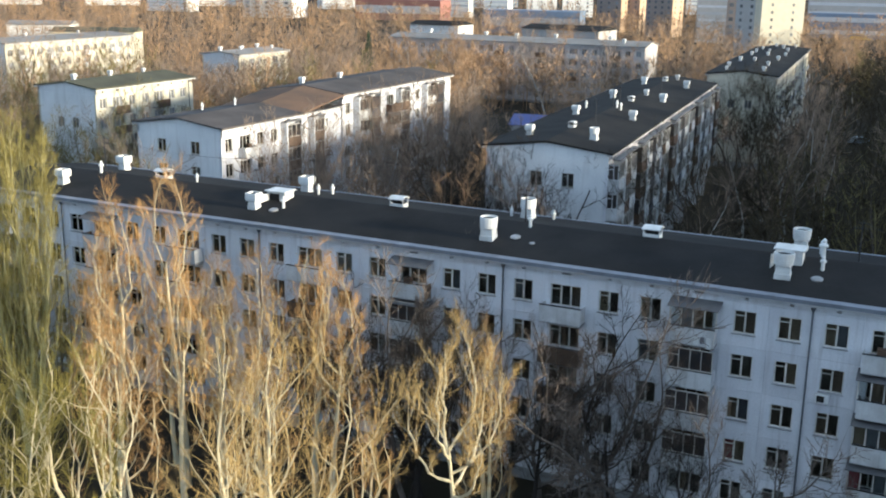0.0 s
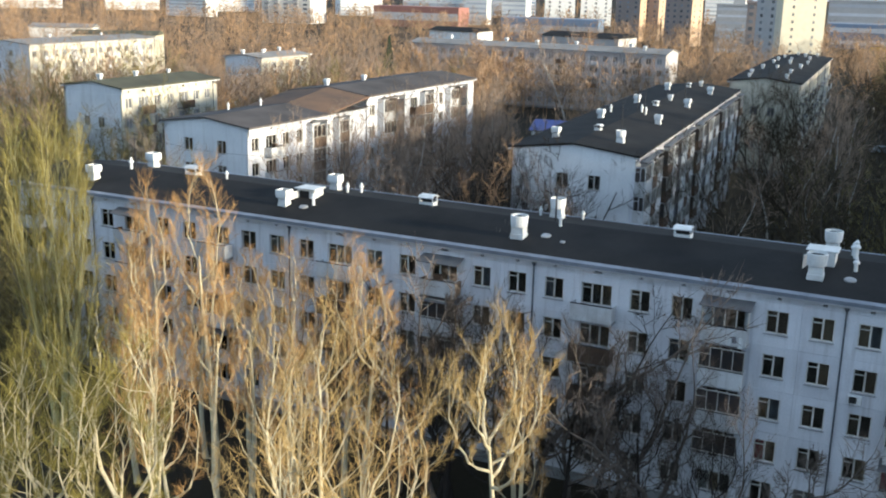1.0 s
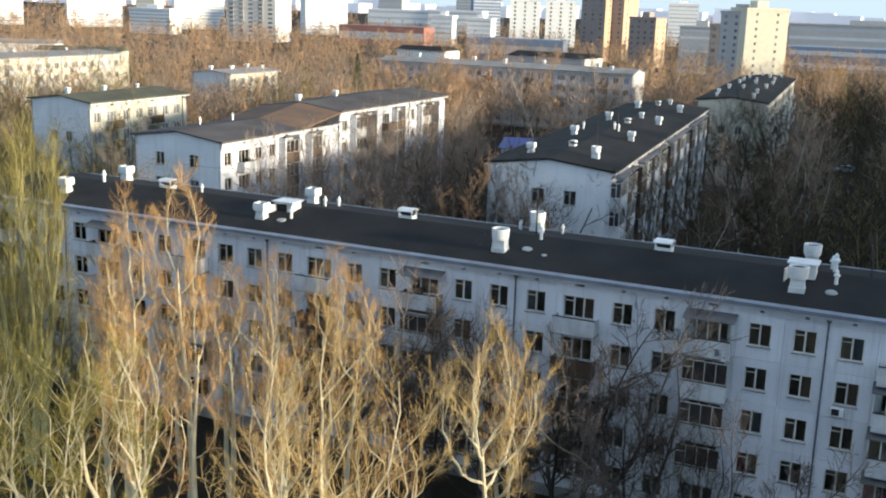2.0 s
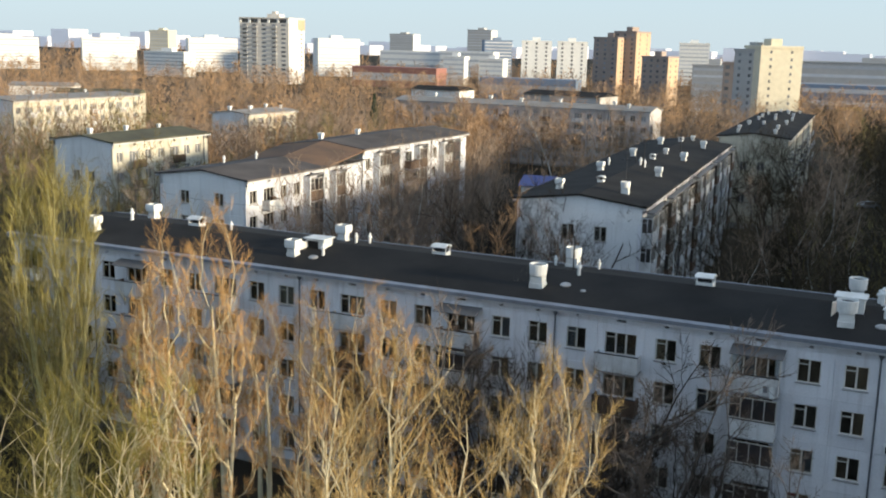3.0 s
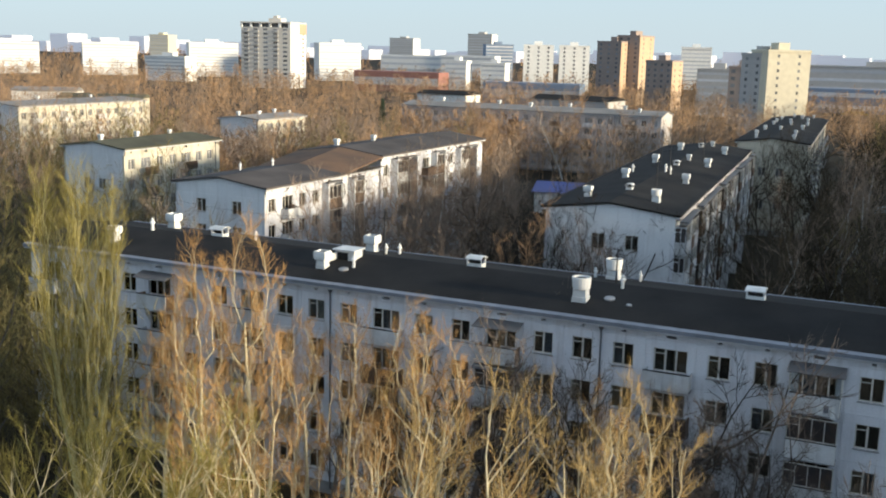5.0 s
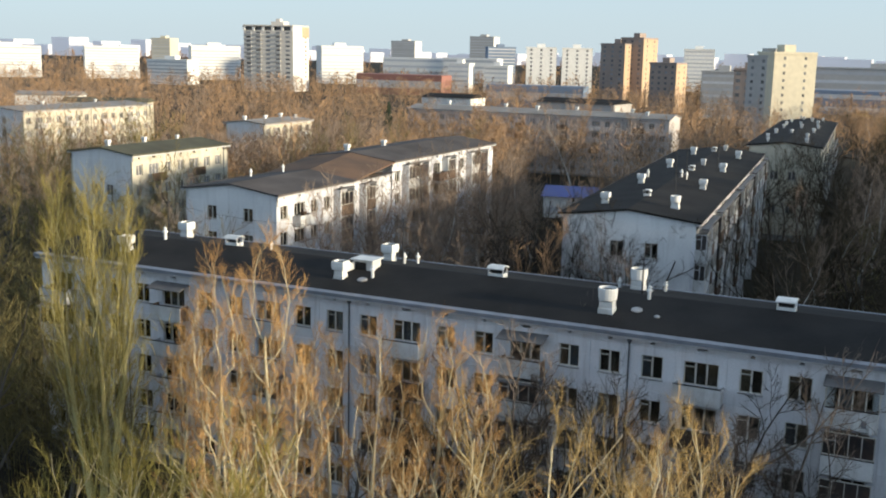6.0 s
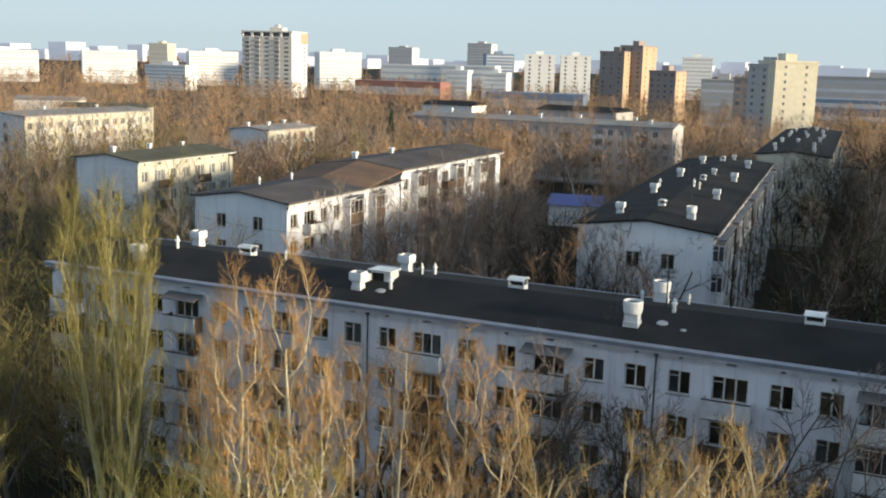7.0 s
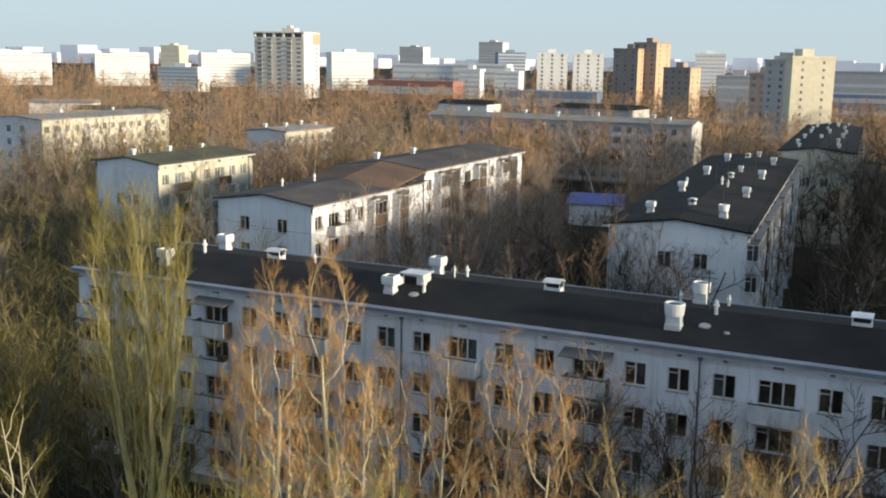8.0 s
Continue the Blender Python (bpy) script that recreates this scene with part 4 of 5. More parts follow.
# mesh, place, turn and height
for meshes, x, y, turn, tall, words in ((near_trees[0], 6.4, -36.1, 0.3, 23.2, pale), (green_trees[1], -5.4, -36.2, 1.9, 20.8, green), (green_trees[2], -2.7, -35.8, 4.1, 21.2, green), (green_trees[1], -7.0, -37.0, 2.6, 20.6, green),
                                        (green_trees[3], -18.4, -34.8, 0.9, 21.2, green), (lone_tree, 7.4, -25.6, 3.5, 20.0 * 1.1, pale)):
    tree(meshes, x, y, turn, tall / 22.0, words, group="tall trees before the front house")
for i, x, y, turn, tall in ((0, -5.9, -30.0, 1.2, 18.8), (1, -2.4, -25.4, 2.2, 17.0), (0, 2.2, -24.6, 5.5, 15.6), (1, -11.0, -24.0, 0.6, 16.0)):
    tree(spare_trees[i], x, y, turn, tall / 18.0, amber, group="tall trees before the front house")
for i, x, y, turn, size, lean in ((0, -31.4, -12.5, 0.0, 0.97, (1.0, -2.8)), (1, -30.6, -12.2, 2.0, 1.0, (0.0, 0.3)), (0, -29.9, -12.0, 4.0, 0.93, (-1.5, 3.0))):
    tree(slim_trees[i], x, y, turn, size, "slender bare poplar with upright yellowish branches", group="upright poplars", lean=lean)
for i, x, y, turn, size in ((0, -19.2, -15.7, 0.4, 1.10), (1, -18.6, -11.4, 2.2, 1.11), (2, -22.8, -13.8, 3.9, 0.82), (0, -13.5, -13.8, 5.0, 0.88), (1, -10.6, -13.6, 1.0, 0.92), (0, 1.3, -8.5, 2.9, 0.74), (1, 4.2, -14.6, 4.4, 0.76), (2, -15.5, -20.0, 1.7, 0.86),
                            (2, -9.0, -10.0, 2.4, 0.92), (1, -5.5, -13.5, 5.6, 0.9), (0, -21.4, -8.6, 1.3, 0.78), (2, -13.0, -17.5, 4.0, 0.9), (2, -16.6, -9.6, 3.3, 0.82), (0, -6.8, -18.5, 0.9, 0.82), (1, -24.6, -10.2, 4.6, 0.86)):
    tree(yard_trees[i], x, y, turn, size, "bare yard tree with orange-brown twigs before the flats", group="yard trees before the front house")
for i, x, y, turn, size in ((0, -3.2, -9.5, 0.0, 1.3), (1, 1.0, -5.5, 1.4, 1.22), (2, 6.2, -7.5, 2.8, 1.2), (0, 13.0, -12.6, 4.0, 1.0), (1, 10.4, -7.6, 5.2, 1.05), (2, 18.0, -9.0, 0.8, 0.85),
                            (2, 3.6, -4.6, 0.5, 1.15), (0, 8.6, -5.0, 3.6, 1.1), (1, -7.4, -6.8, 2.5, 1.2), (2, -12.2, -6.4, 1.9, 1.15), (0, -16.4, -6.8, 5.1, 1.1), (1, 15.8, -6.2, 0.2, 0.95), (0, -26.0, -8.0, 2.1, 0.95),
                            # the last three trees stand unseen, added to shade the yard
                            (2, 27.0, -16.0, 1.0, 1.0), (1, 34.0, -24.0, 2.0, 1.2), (0, 38.0, -34.0, 3.0, 1.2)):
    tree(grey_trees[i], x, y, turn, size, "bare grey-brown yard tree beside the flats", group="grey yard trees")

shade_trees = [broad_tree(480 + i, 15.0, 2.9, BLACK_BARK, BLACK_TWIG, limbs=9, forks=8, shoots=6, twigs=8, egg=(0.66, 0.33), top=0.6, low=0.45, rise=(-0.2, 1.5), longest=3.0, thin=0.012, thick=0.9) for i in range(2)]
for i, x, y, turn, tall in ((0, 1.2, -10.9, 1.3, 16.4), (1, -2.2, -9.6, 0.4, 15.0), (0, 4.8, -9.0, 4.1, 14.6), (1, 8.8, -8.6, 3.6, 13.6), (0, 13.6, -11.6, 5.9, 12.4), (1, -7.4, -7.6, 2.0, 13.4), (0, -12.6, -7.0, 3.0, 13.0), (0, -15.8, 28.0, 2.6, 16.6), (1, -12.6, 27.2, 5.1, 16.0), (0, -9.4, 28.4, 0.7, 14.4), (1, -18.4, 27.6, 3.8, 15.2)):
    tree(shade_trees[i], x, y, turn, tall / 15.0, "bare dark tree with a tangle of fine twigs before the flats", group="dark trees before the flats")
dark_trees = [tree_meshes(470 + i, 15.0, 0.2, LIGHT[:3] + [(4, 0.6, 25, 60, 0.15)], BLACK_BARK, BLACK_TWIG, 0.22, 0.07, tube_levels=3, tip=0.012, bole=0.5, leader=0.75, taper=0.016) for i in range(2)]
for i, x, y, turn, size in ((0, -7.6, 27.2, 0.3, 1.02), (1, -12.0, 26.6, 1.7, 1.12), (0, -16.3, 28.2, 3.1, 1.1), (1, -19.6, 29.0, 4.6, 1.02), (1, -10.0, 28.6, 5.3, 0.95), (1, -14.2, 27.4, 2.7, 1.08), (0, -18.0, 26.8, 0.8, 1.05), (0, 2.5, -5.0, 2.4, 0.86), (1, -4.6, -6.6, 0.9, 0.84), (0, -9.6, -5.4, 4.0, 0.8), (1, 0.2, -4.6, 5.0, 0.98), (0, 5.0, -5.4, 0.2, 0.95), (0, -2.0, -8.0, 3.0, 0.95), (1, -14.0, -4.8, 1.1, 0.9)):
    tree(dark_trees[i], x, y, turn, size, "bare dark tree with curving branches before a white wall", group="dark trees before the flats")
olive_trees = [tree_meshes(440 + i, 14.0, 0.17, LIGHT[:3] + [(3, 0.6, 25, 60, 0.15)], GREY_BARK, OLIVE_TWIG, 0.16, 0.09, tube_levels=2, tip=0.009, bole=0.6, leader=0.6) for i in range(3)]
for i, x, y, turn, size in ((0, -44.0, -9.5, 2.2, 1.15), (1, -40.0, -11.5, 0.3, 1.1), (2, -36.5, -9.5, 4.4, 1.02), (2, -47.5, -12.0, 1.5, 1.2), (0, -50.5, -4.0, 3.6, 1.15), (1, -38.0, -7.0, 3.3, 0.8), (2, -41.5, -5.5, 0.7, 0.85), (0, -35.5, -5.0, 2.0, 0.78), (1, -45.5, -6.0, 5.0, 0.9), (0, -33.0, -6.5, 1.2, 0.72), (2, -24.5, -5.5, 4.0, 0.7), (0, -48.0, -8.0, 0.4, 1.0), (1, -52.0, 2.0, 1.1, 1.05), (2, -58.0, -6.0, 2.4, 1.1), (0, -63.0, 9.0, 4.3, 1.15), (1, -56.0, 14.0, 5.9, 1.1), (2, -66.0, 18.0, 2.9, 1.1), (0, -60.0, 24.0, 1.9, 1.0), (1, -71.0, 28.0, 0.9, 1.1), (2, -78.0, 20.0, 4.9, 1.1)):
    tree(olive_trees[i], x, y, turn, size, "bare tree with dull olive twigs beside the flats", group="olive trees beside the flats")
for i, x, y, size in ((0, -75.5, 43.0, 0.86), (1, -75.8, 49.0, 0.84), (2, -75.4, 55.5, 0.84), (1, -75.0, 62.0, 0.86), (0, -82.0, 42.5, 0.92), (2, -86.5, 42.0, 0.9), (1, -91.5, 43.0, 0.95), (0, -72.0, 37.0, 0.9), (2, -70.0, 47.0, 0.86)):
    tree(olive_trees[i], x, y, x * 1.7, size, "bare olive-brown tree before the cream flats", group="olive trees beside the flats")

# woods behind the front house
WOODS = [(10, 0.5, 28, 60, 0.25), (8, 0.5, 30, 60, 0.15), (7, 0.6, 25, 70, 0.05)]
wood_sets = {}
for key, bark, twig in (("brown", GREY_BARK, BROWN_TWIG), ("grey", GREY_BARK, GREY_TWIG), ("rusty", GREY_BARK, RUST_TWIG), ("birch", BIRCH_BARK, BROWN_TWIG), ("dark", SHADED_BARK, SHADED_TWIG), ("olive", GREY_BARK, OLIVE_TWIG)):
    wood_sets[key] = [tree_meshes(500 + i + len(key) * 10, 16.5, 0.18, WOODS, bark, twig, 0.14, 0.1, tube_levels=1, tip=0.013) for i in range(3)]

FOOTPRINTS = [(-49, -2, 38.5, 13.6), (-58, 26, -43.4, 85), (-22.5, 29.5, -2.6, 105), (-94, 44, -77.8, 106), (-173, 98, -147, 160), (-121, 109, -102.5, 163), (-20, 116, -1, 194), (-114, 184, -42, 200)]


def free(x, y, gap=0.0):
    # an open strip leads to the blue-roofed house, a glade lies before the cross house
    if math.hypot(x - 7.6, y - 153) < 6 or (60 < y < 156 and abs(x - 22.5 + 0.07 * (y + 60)) < 2.2) or (70 < y < 136 and abs(x - 12 + 0.33 * (y + 58)) < 6.5) or (abs(x + 60) < 14 and abs(y - 150) < 9):
        return False
    return all(not (a - gap < x < c + gap and b - gap < y < d + gap) for a, b, c, d in FOOTPRINTS)


rng = random.Random(77)
planted, wood_count = [], 0
for k in range(22):
    x, y = (-41.2, -37.6)[k % 2] + rng.uniform(-1.0, 1.4), 29.5 + k * 2.5 + rng.uniform(-1, 1)
    planted.append((x, y))
    key = "birch" if k % 3 == 1 else "brown"
    tree(wood_sets[key][k % 3], x, y, rng.uniform(0, 6.28), rng.uniform(0.92, 1.12), "bare %s in the row along the flats" % ("white birch" if key == "birch" else "brown tree"), group="trees in the woods")
for x, y, size in ((0.5, 104.0, 1.1), (2.5, 97.0, 1.05), (-1.5, 111.0, 1.1), (3.2, 110.0, 1.1), (1.0, 89.0, 0.95), (-11.5, 107.0, 1.04), (-7.0, 108.0, 1.0), (-3.0, 108.5, 1.05), (-15.0, 108.0, 1.02), (-9.0, 111.5, 0.95), (-13.5, 111.0, 0.9), (-5.0, 112.0, 1.0), (-48.0, 23.5, 0.92), (-46.3, 24.8, 0.98)):
    planted.append((x, y))
    tree(wood_sets["dark" if x > -20 else "grey"][int(size * 100) % 3], x, y, x, size, "bare dark grey tree before the end wall of the flats", group="trees in the woods")
for k, (x, y, size) in enumerate(((3.2, 62.0, 1.0), (6.0, 71.0, 1.08), (2.4, 79.0, 1.02), (5.2, 88.0, 1.1), (8.4, 58.0, 1.05))):
    planted.append((x, y))
    tree(wood_sets["birch"][k % 3], x, y, k * 1.3, size, "bare birch with a white trunk beside the flats", group="trees in the woods")
spots = []
for i in range(60):
    for j in range(66):
        spots.append((-190 + i * 4.6 + rng.uniform(-2, 2), -30 + j * 4.2 + rng.uniform(-2, 2)))
rng.shuffle(spots)
spots.sort(key=lambda s: (s[1] > 105, s[0] < -100))
for x, y in spots:
    inside = -1.05 * (y + 60) - 6 < x - 12 < 15
    if not inside or not free(x, y, 1.2) or (y < 15 and x > -50):
        continue
    gap = 5.5 if y < 105 else 7.5
    if any((x - a) ** 2 + (y - b) ** 2 < gap * gap for a, b in planted):
        continue
    planted.append((x, y))
    if wood_count >= 205:
        break
    draw = rng.random()
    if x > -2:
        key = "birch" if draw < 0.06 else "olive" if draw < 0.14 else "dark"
    elif x < -46 and y < 90:
        key = "olive" if draw < 0.7 else "brown"
    elif -44 < x < -20 and y < 90:
        key = "birch" if draw < 0.12 else "dark" if draw < 0.25 else "brown" if draw < 0.4 else "grey"
    elif y > 90:
        key = "birch" if draw < 0.1 else "rusty" if draw < 0.75 else "brown"
    else:
        key = "birch" if draw < 0.12 else "rusty" if draw < 0.35 else "brown" if draw < 0.75 else "grey"
    near_wall = min(abs(x + 4) if y < 105 else 99, abs(x + 45) if y < 85 else 99)
    size = rng.uniform(0.85, 1.15) * (1.1 if y > 60 else 1.0) * (0.9 if near_wall < 6 else 1.0) * (0.88 if -44 < x < -20 and y < 84 else 0.78 if -44 < x < -20 and y < 128 else 1.0)
    words = {"birch": "bare birch with a white trunk in the woods", "rusty": "bare tree with rusty sunlit twigs in the woods", "dark": "bare brown tree, darkened in colour for the shaded woods", "olive": "bare tree with dull olive twigs in the woods", "grey": "bare grey tree in the woods between the blocks", "brown": "bare brown tree in the woods between the blocks"}[key]
    tree(wood_sets[key][rng.randrange(3)], x, y, rng.uniform(0, 6.28), size, words, group="trees in the woods")
    wood_count += 1


# far woods, one mesh for each belt
def far_woods(name, y0, y1, count, twig, seed, spikes, thick, low, high, east=None, right=0.12, label="belt of distant bare woods with rusty sunlit crowns"):
    r = np.random.RandomState(seed)
    verts, faces = [], []
    made = 0
    while made < count:
        y = y0 + (y1 - y0) * r.rand() ** 0.8
        x = r.uniform(*east) if east else 12 + (y + 62) * r.uniform(-1.3, right)
        if not free(x, y, 2.0):
            continue
        h = r.uniform(low, high)
        w = h * r.uniform(0.2, 0.3)
        n = spikes
        t = r.rand(n)
        ang = r.rand(n) * 2 * math.pi
        rad = w * np.sqrt(r.rand(n)) * np.sin(np.clip(0.18 + 0.78 * t, 0, 1) * math.pi)
        z0 = h * (0.22 + 0.66 * t)
        p = np.stack([x + rad * np.cos(ang), y + rad * np.sin(ang), z0], 1)
        out = np.stack([np.cos(ang) * (0.45 + 0.4 * r.rand(n)), np.sin(ang) * (0.45 + 0.4 * r.rand(n)), 0.4 + 0.6 * r.rand(n)], 1)
        q = p + out * (h * (0.13 if thick > 0.06 else 0.1) * (0.6 + 0.8 * r.rand(n)))[:, None]
        p[0], q[0] = (x, y, 0), (x, y, h * 0.9)
        for i in range(n):
            s = len(verts)
            k = thick * (1.3 if i == 0 else 1.0)
            a = ang[i] + 1.57
            dx, dy = math.cos(a) * k, math.sin(a) * k
            verts += [(p[i][0] + dx, p[i][1] + dy, p[i][2]), (p[i][0] - dx, p[i][1] - dy, p[i][2]), (p[i][0], p[i][1], p[i][2] + k * 1.6), tuple(q[i])]
            faces += [(s, s + 1, s + 3), (s + 1, s + 2, s + 3), (s + 2, s, s + 3)]
        made += 1
    thing(name, (0, 0, 1.4 if y0 > 20 else 0), label, "woods", kind="stuff", mesh=raw(name, verts, faces, twig))
far_woods("woods_belt", 75, 128, 70, BROWN_TWIG, 10, 64, 0.07, 14, 17.5, east=(-103, -85))
far_woods("woods_belt", 55, 135, 300, RUST_TWIG, 9, 48, 0.07, 9.5, 13.5, east=(-165, -60))
far_woods("woods_belt", 100, 250, 500, RUST_TWIG, 1, 68, 0.055, 12, 17, right=-0.12)
far_woods("woods_belt", 100, 250, 440, BROWN_TWIG, 2, 68, 0.055, 11, 17, right=-0.12)
far_woods("woods_belt", 250, 480, 700, RUST_TWIG, 3, 50, 0.1, 11, 17, right=0.0)
far_woods("woods_belt", 250, 480, 440, BROWN_TWIG, 4, 50, 0.1, 10, 16)
far_woods("woods_belt", 480, 1000, 800, RUST_TWIG, 5, 20, 0.3, 10, 16)
far_woods("woods_belt", 480, 1000, 500, BROWN_TWIG, 6, 20, 0.3, 10, 16)
far_woods("woods_belt", 30, 150, 120, SHADED_TWIG, 13, 90, 0.06, 8, 13.5, east=(3, 26), label="thicket of bare trees coloured dark for shade beside the flats")
far_woods("woods_belt", 40, 130, 26, OLIVE_TWIG, 15, 90, 0.05, 12, 15.5, east=(4, 26), label="dull olive bare trees beside the flats")
far_woods("woods_belt", 125, 260, 170, SHADED_TWIG, 18, 70, 0.07, 10, 15, east=(-1, 40), label="bare woods coloured dark for shade beyond the flats")
far_woods("woods_belt", 120, 270, 26, OLIVE_TWIG, 19, 70, 0.06, 11, 15.5, east=(-1, 40), label="dull olive bare woods beyond the flats")
far_woods("woods_belt", -14, 40, 90, OLIVE_TWIG, 16, 80, 0.05, 8, 13, east=(-82, -49), label="dull olive bare trees beyond the end of the flats")
far_woods("woods_belt", -12, -4.5, 64, OLIVE_TWIG, 17, 100, 0.03, 10, 15, east=(-54, -31.5), label="dull olive thicket before the end of the flats")
far_woods("woods_belt", 28, 84, 56, BROWN_TWIG, 20, 100, 0.026, 11, 15.5, east=(-41.3, -33), label="thicket of brown bare trees along the flats")
far_woods("woods_belt", 30, 42, 44, OLIVE_TWIG, 21, 100, 0.032, 9, 13.5, east=(-94, -64), label="dull olive thicket before the cream flats")
far_woods("woods_belt", 170, 183, 22, BROWN_TWIG, 22, 70, 0.06, 12, 16.5, east=(-50, -30), label="brown bare trees before the crosswise flats")
far_woods("woods_belt", 1000, 2200, 520, RUST_TWIG, 23, 10, 0.9, 12, 20, label="far belt of woods before the horizon")
far_woods("undergrowth", -36, -2, 480, SHADED_TWIG, 14, 26, 0.02, 1.6, 4.5, east=(-48, 32), label="dark tangle of bare shrubs under the yard trees")
# two unseen woods added to the east, to shade the yard and flats
far_woods("woods_belt", -70, -3, 300, BROWN_TWIG, 7, 56, 0.24, 16, 20, east=(36, 120))
far_woods("woods_belt", -3, 190, 620, BROWN_TWIG, 8, 48, 0.45, 23, 28, east=(36, 110))
far_woods("woods_belt", 90, 110, 70, BROWN_TWIG, 11, 60, 0.07, 12.5, 15.5, east=(-114, -92))
far_woods("woods_belt", 168, 183, 60, RUST_TWIG, 12, 60, 0.08, 13, 17, east=(-112, -74))


# ---- distant town ----
EYE = (14.0, -59.0)


def bearing(az, far):
    """The spot at an angle from +Y, clockwise, and a distance from the middle of the walk."""
    return EYE[0] + far * math.sin(radians(az)), EYE[1] + far * math.cos(radians(az))


def tower(name, az, far, width, deep, tall, turn, mat, label, rows=12, cols=5, side_cols=2, side_mat=None, window=(1.7, 1.5), bands=False, parapet=True, side_windows=True):
    """A tall block: its front's middle stands at the bearing; turn: the way the front faces, in degrees from -Y."""
    x, y = bearing(az, far)
    ob = thing(name, pose(x, y, 1.2, 0, 0, turn), label, "building", "distant town")
    w = width / 2
    part("wall", boxes("wall", [(-w, 0, -1, w, deep, tall)], mat), ob)
    if side_mat:
        part("side_wall", boxes("side_wall", [(w + 0.02, 0.02, -1, w + 0.3, deep - 0.02, tall)], side_mat), ob)
    if parapet:
        part("parapet", boxes("parapet", [(-w - 0.3, -0.3, tall + 0.003, w + 0.3, deep + 0.3, tall + 0.9)], mat), ob)
        part("lift_house", boxes("lift_house", [(-w * 0.3, deep * 0.3, tall + 0.91, w * 0.25, deep * 0.75, tall + 3.4)], mat, 0.05), ob)
    step = tall / rows
    if bands:
        strip = boxes("glazing_band", [(-w + 0.6, -0.06, 0, w - 0.6, 0.1, step * 0.36)], FAR_BAND)
        for r in range(rows):
            part("glazing_band", strip, ob, (0, 0, r * step + step * 0.35))
    else:
        pane = boxes("window", [(-window[0] / 2, -0.08, 0, window[0] / 2, 0.1, window[1])], FAR_DARK)
        for r in range(rows):
            for c in range(cols):
                part("window", pane, ob, (-w + (c + 0.5) * width / cols, 0, r * step + step * 0.3))
    if side_windows:
        pane = boxes("window", [(w + 0.2, -window[0] / 2, 0, w + 0.38, window[0] / 2, window[1])], FAR_DARK)
        for r in range(rows):
            for c in range(side_cols):
                part("window", pane, ob, (0, (c + 0.5) * deep / side_cols, r * step + step * 0.3))
    return ob


def far_tower_grey():
    ob = tower("tower_block", -34.7, 720, 35.5, 25, 40.2, 9, FAR_BEIGE, "grey tower block with dark loggias and a white end", rows=14, cols=5, side_mat=FAR_WHITE, window=(3.0, 1.25), side_windows=False, parapet=False)
    rail = boxes("loggia_rail", [(-2.1, -0.8, 0, 2.1, 0.05, 1.15)], FAR_GREY)
    side_pane = boxes("window", [(18.05, -1.4, 0, 18.4, 1.4, 1.4)], FAR_BROWN)
    for r in range(14):
        for c in range(5):
            if c in (0, 1, 3):
                part("loggia_rail", rail, ob, (-17.75 + (c + 0.5) * 7.1, 0, r * 40.2 / 14 - 0.35))
        if r > 2:
            part("window", side_pane, ob, (0, 20.0, r * 40.2 / 14 + 0.8))
    # an open top storey between white piers under a slab
    for k in range(6):
        x = -17.7 + k * 6.95
        part("pier", boxes("pier", [(x - 0.75, 0.0, 40.21, x + 0.75, 1.6, 42.9)], FAR_WHITE), ob)
    part("attic", boxes("attic", [(-17.6, 2.4, 40.21, 17.6, 24.8, 42.9)], FAR_DARK), ob)
    part("attic_end", boxes("attic_end", [(17.62, 0.1, 40.21, 18.05, 24.8, 42.9)], FAR_WHITE), ob)
    part("top_slab", boxes("top_slab", [(-18.0, -0.5, 42.91, 18.2, 25.2, 43.8)], FAR_BEIGE), ob)
    part("lift_house", boxes("lift_house", [(-1.5, 8, 43.81, 7.5, 16, 46.2), (1.0, 10, 46.2, 4.0, 14, 48.0)], FAR_BEIGE), ob)
    part("end_panel", boxes("end_panel", [(18.06, 14.5, 36.0, 18.5, 25.0, 42.8)], FAR_ORANGE), ob, label="orange panel at the top of the end wall")


far_tower_grey()
tower("white_block", -30.8, 900, 36, 16, 30.5, 48, FAR_WHITE, "white panel block beside the grey tower", rows=11, cols=10, side_mat=FAR_WHITE, window=(1.6, 1.2), bands=True, side_windows=False)
tower("white_block", -37.4, 950, 42, 16, 28.5, 48, FAR_WHITE, "white panel block far off", rows=11, cols=12, side_mat=FAR_WHITE, window=(1.6, 1.2), bands=True, side_windows=False)
tower("white_block", -42.6, 950, 44, 16, 26.5, 48, FAR_WHITE, "white panel block far off", rows=11, cols=12, side_mat=FAR_WHITE, window=(1.6, 1.2), bands=True, side_windows=False)
tower("white_block", -47.5, 960, 50, 16, 25.5, 48, FAR_WHITE, "white panel block far off", rows=11, cols=12, side_mat=FAR_WHITE, window=(1.6, 1.2), bands=True, side_windows=False)
tower("cream_tower", -40.2, 1300, 24, 20, 36, 10, FAR_CREAM, "pale orange tower in the haze", rows=14, cols=5, side_mat=FAR_CREAM, bands=True, side_windows=False)
tower("low_white_block", -39.9, 820, 36, 14, 18, 3, FAR_WHITE, "low white block before the towers", rows=7, cols=10, side_mat=FAR_WHITE, bands=True, side_windows=False)
tower("white_block", -20.2, 800, 22, 14, 32.5, 20, FAR_WHITE, "white panel block with dark window columns", rows=11, cols=3, side_cols=4, side_mat=FAR_WHITE, window=(1.5, 1.6))
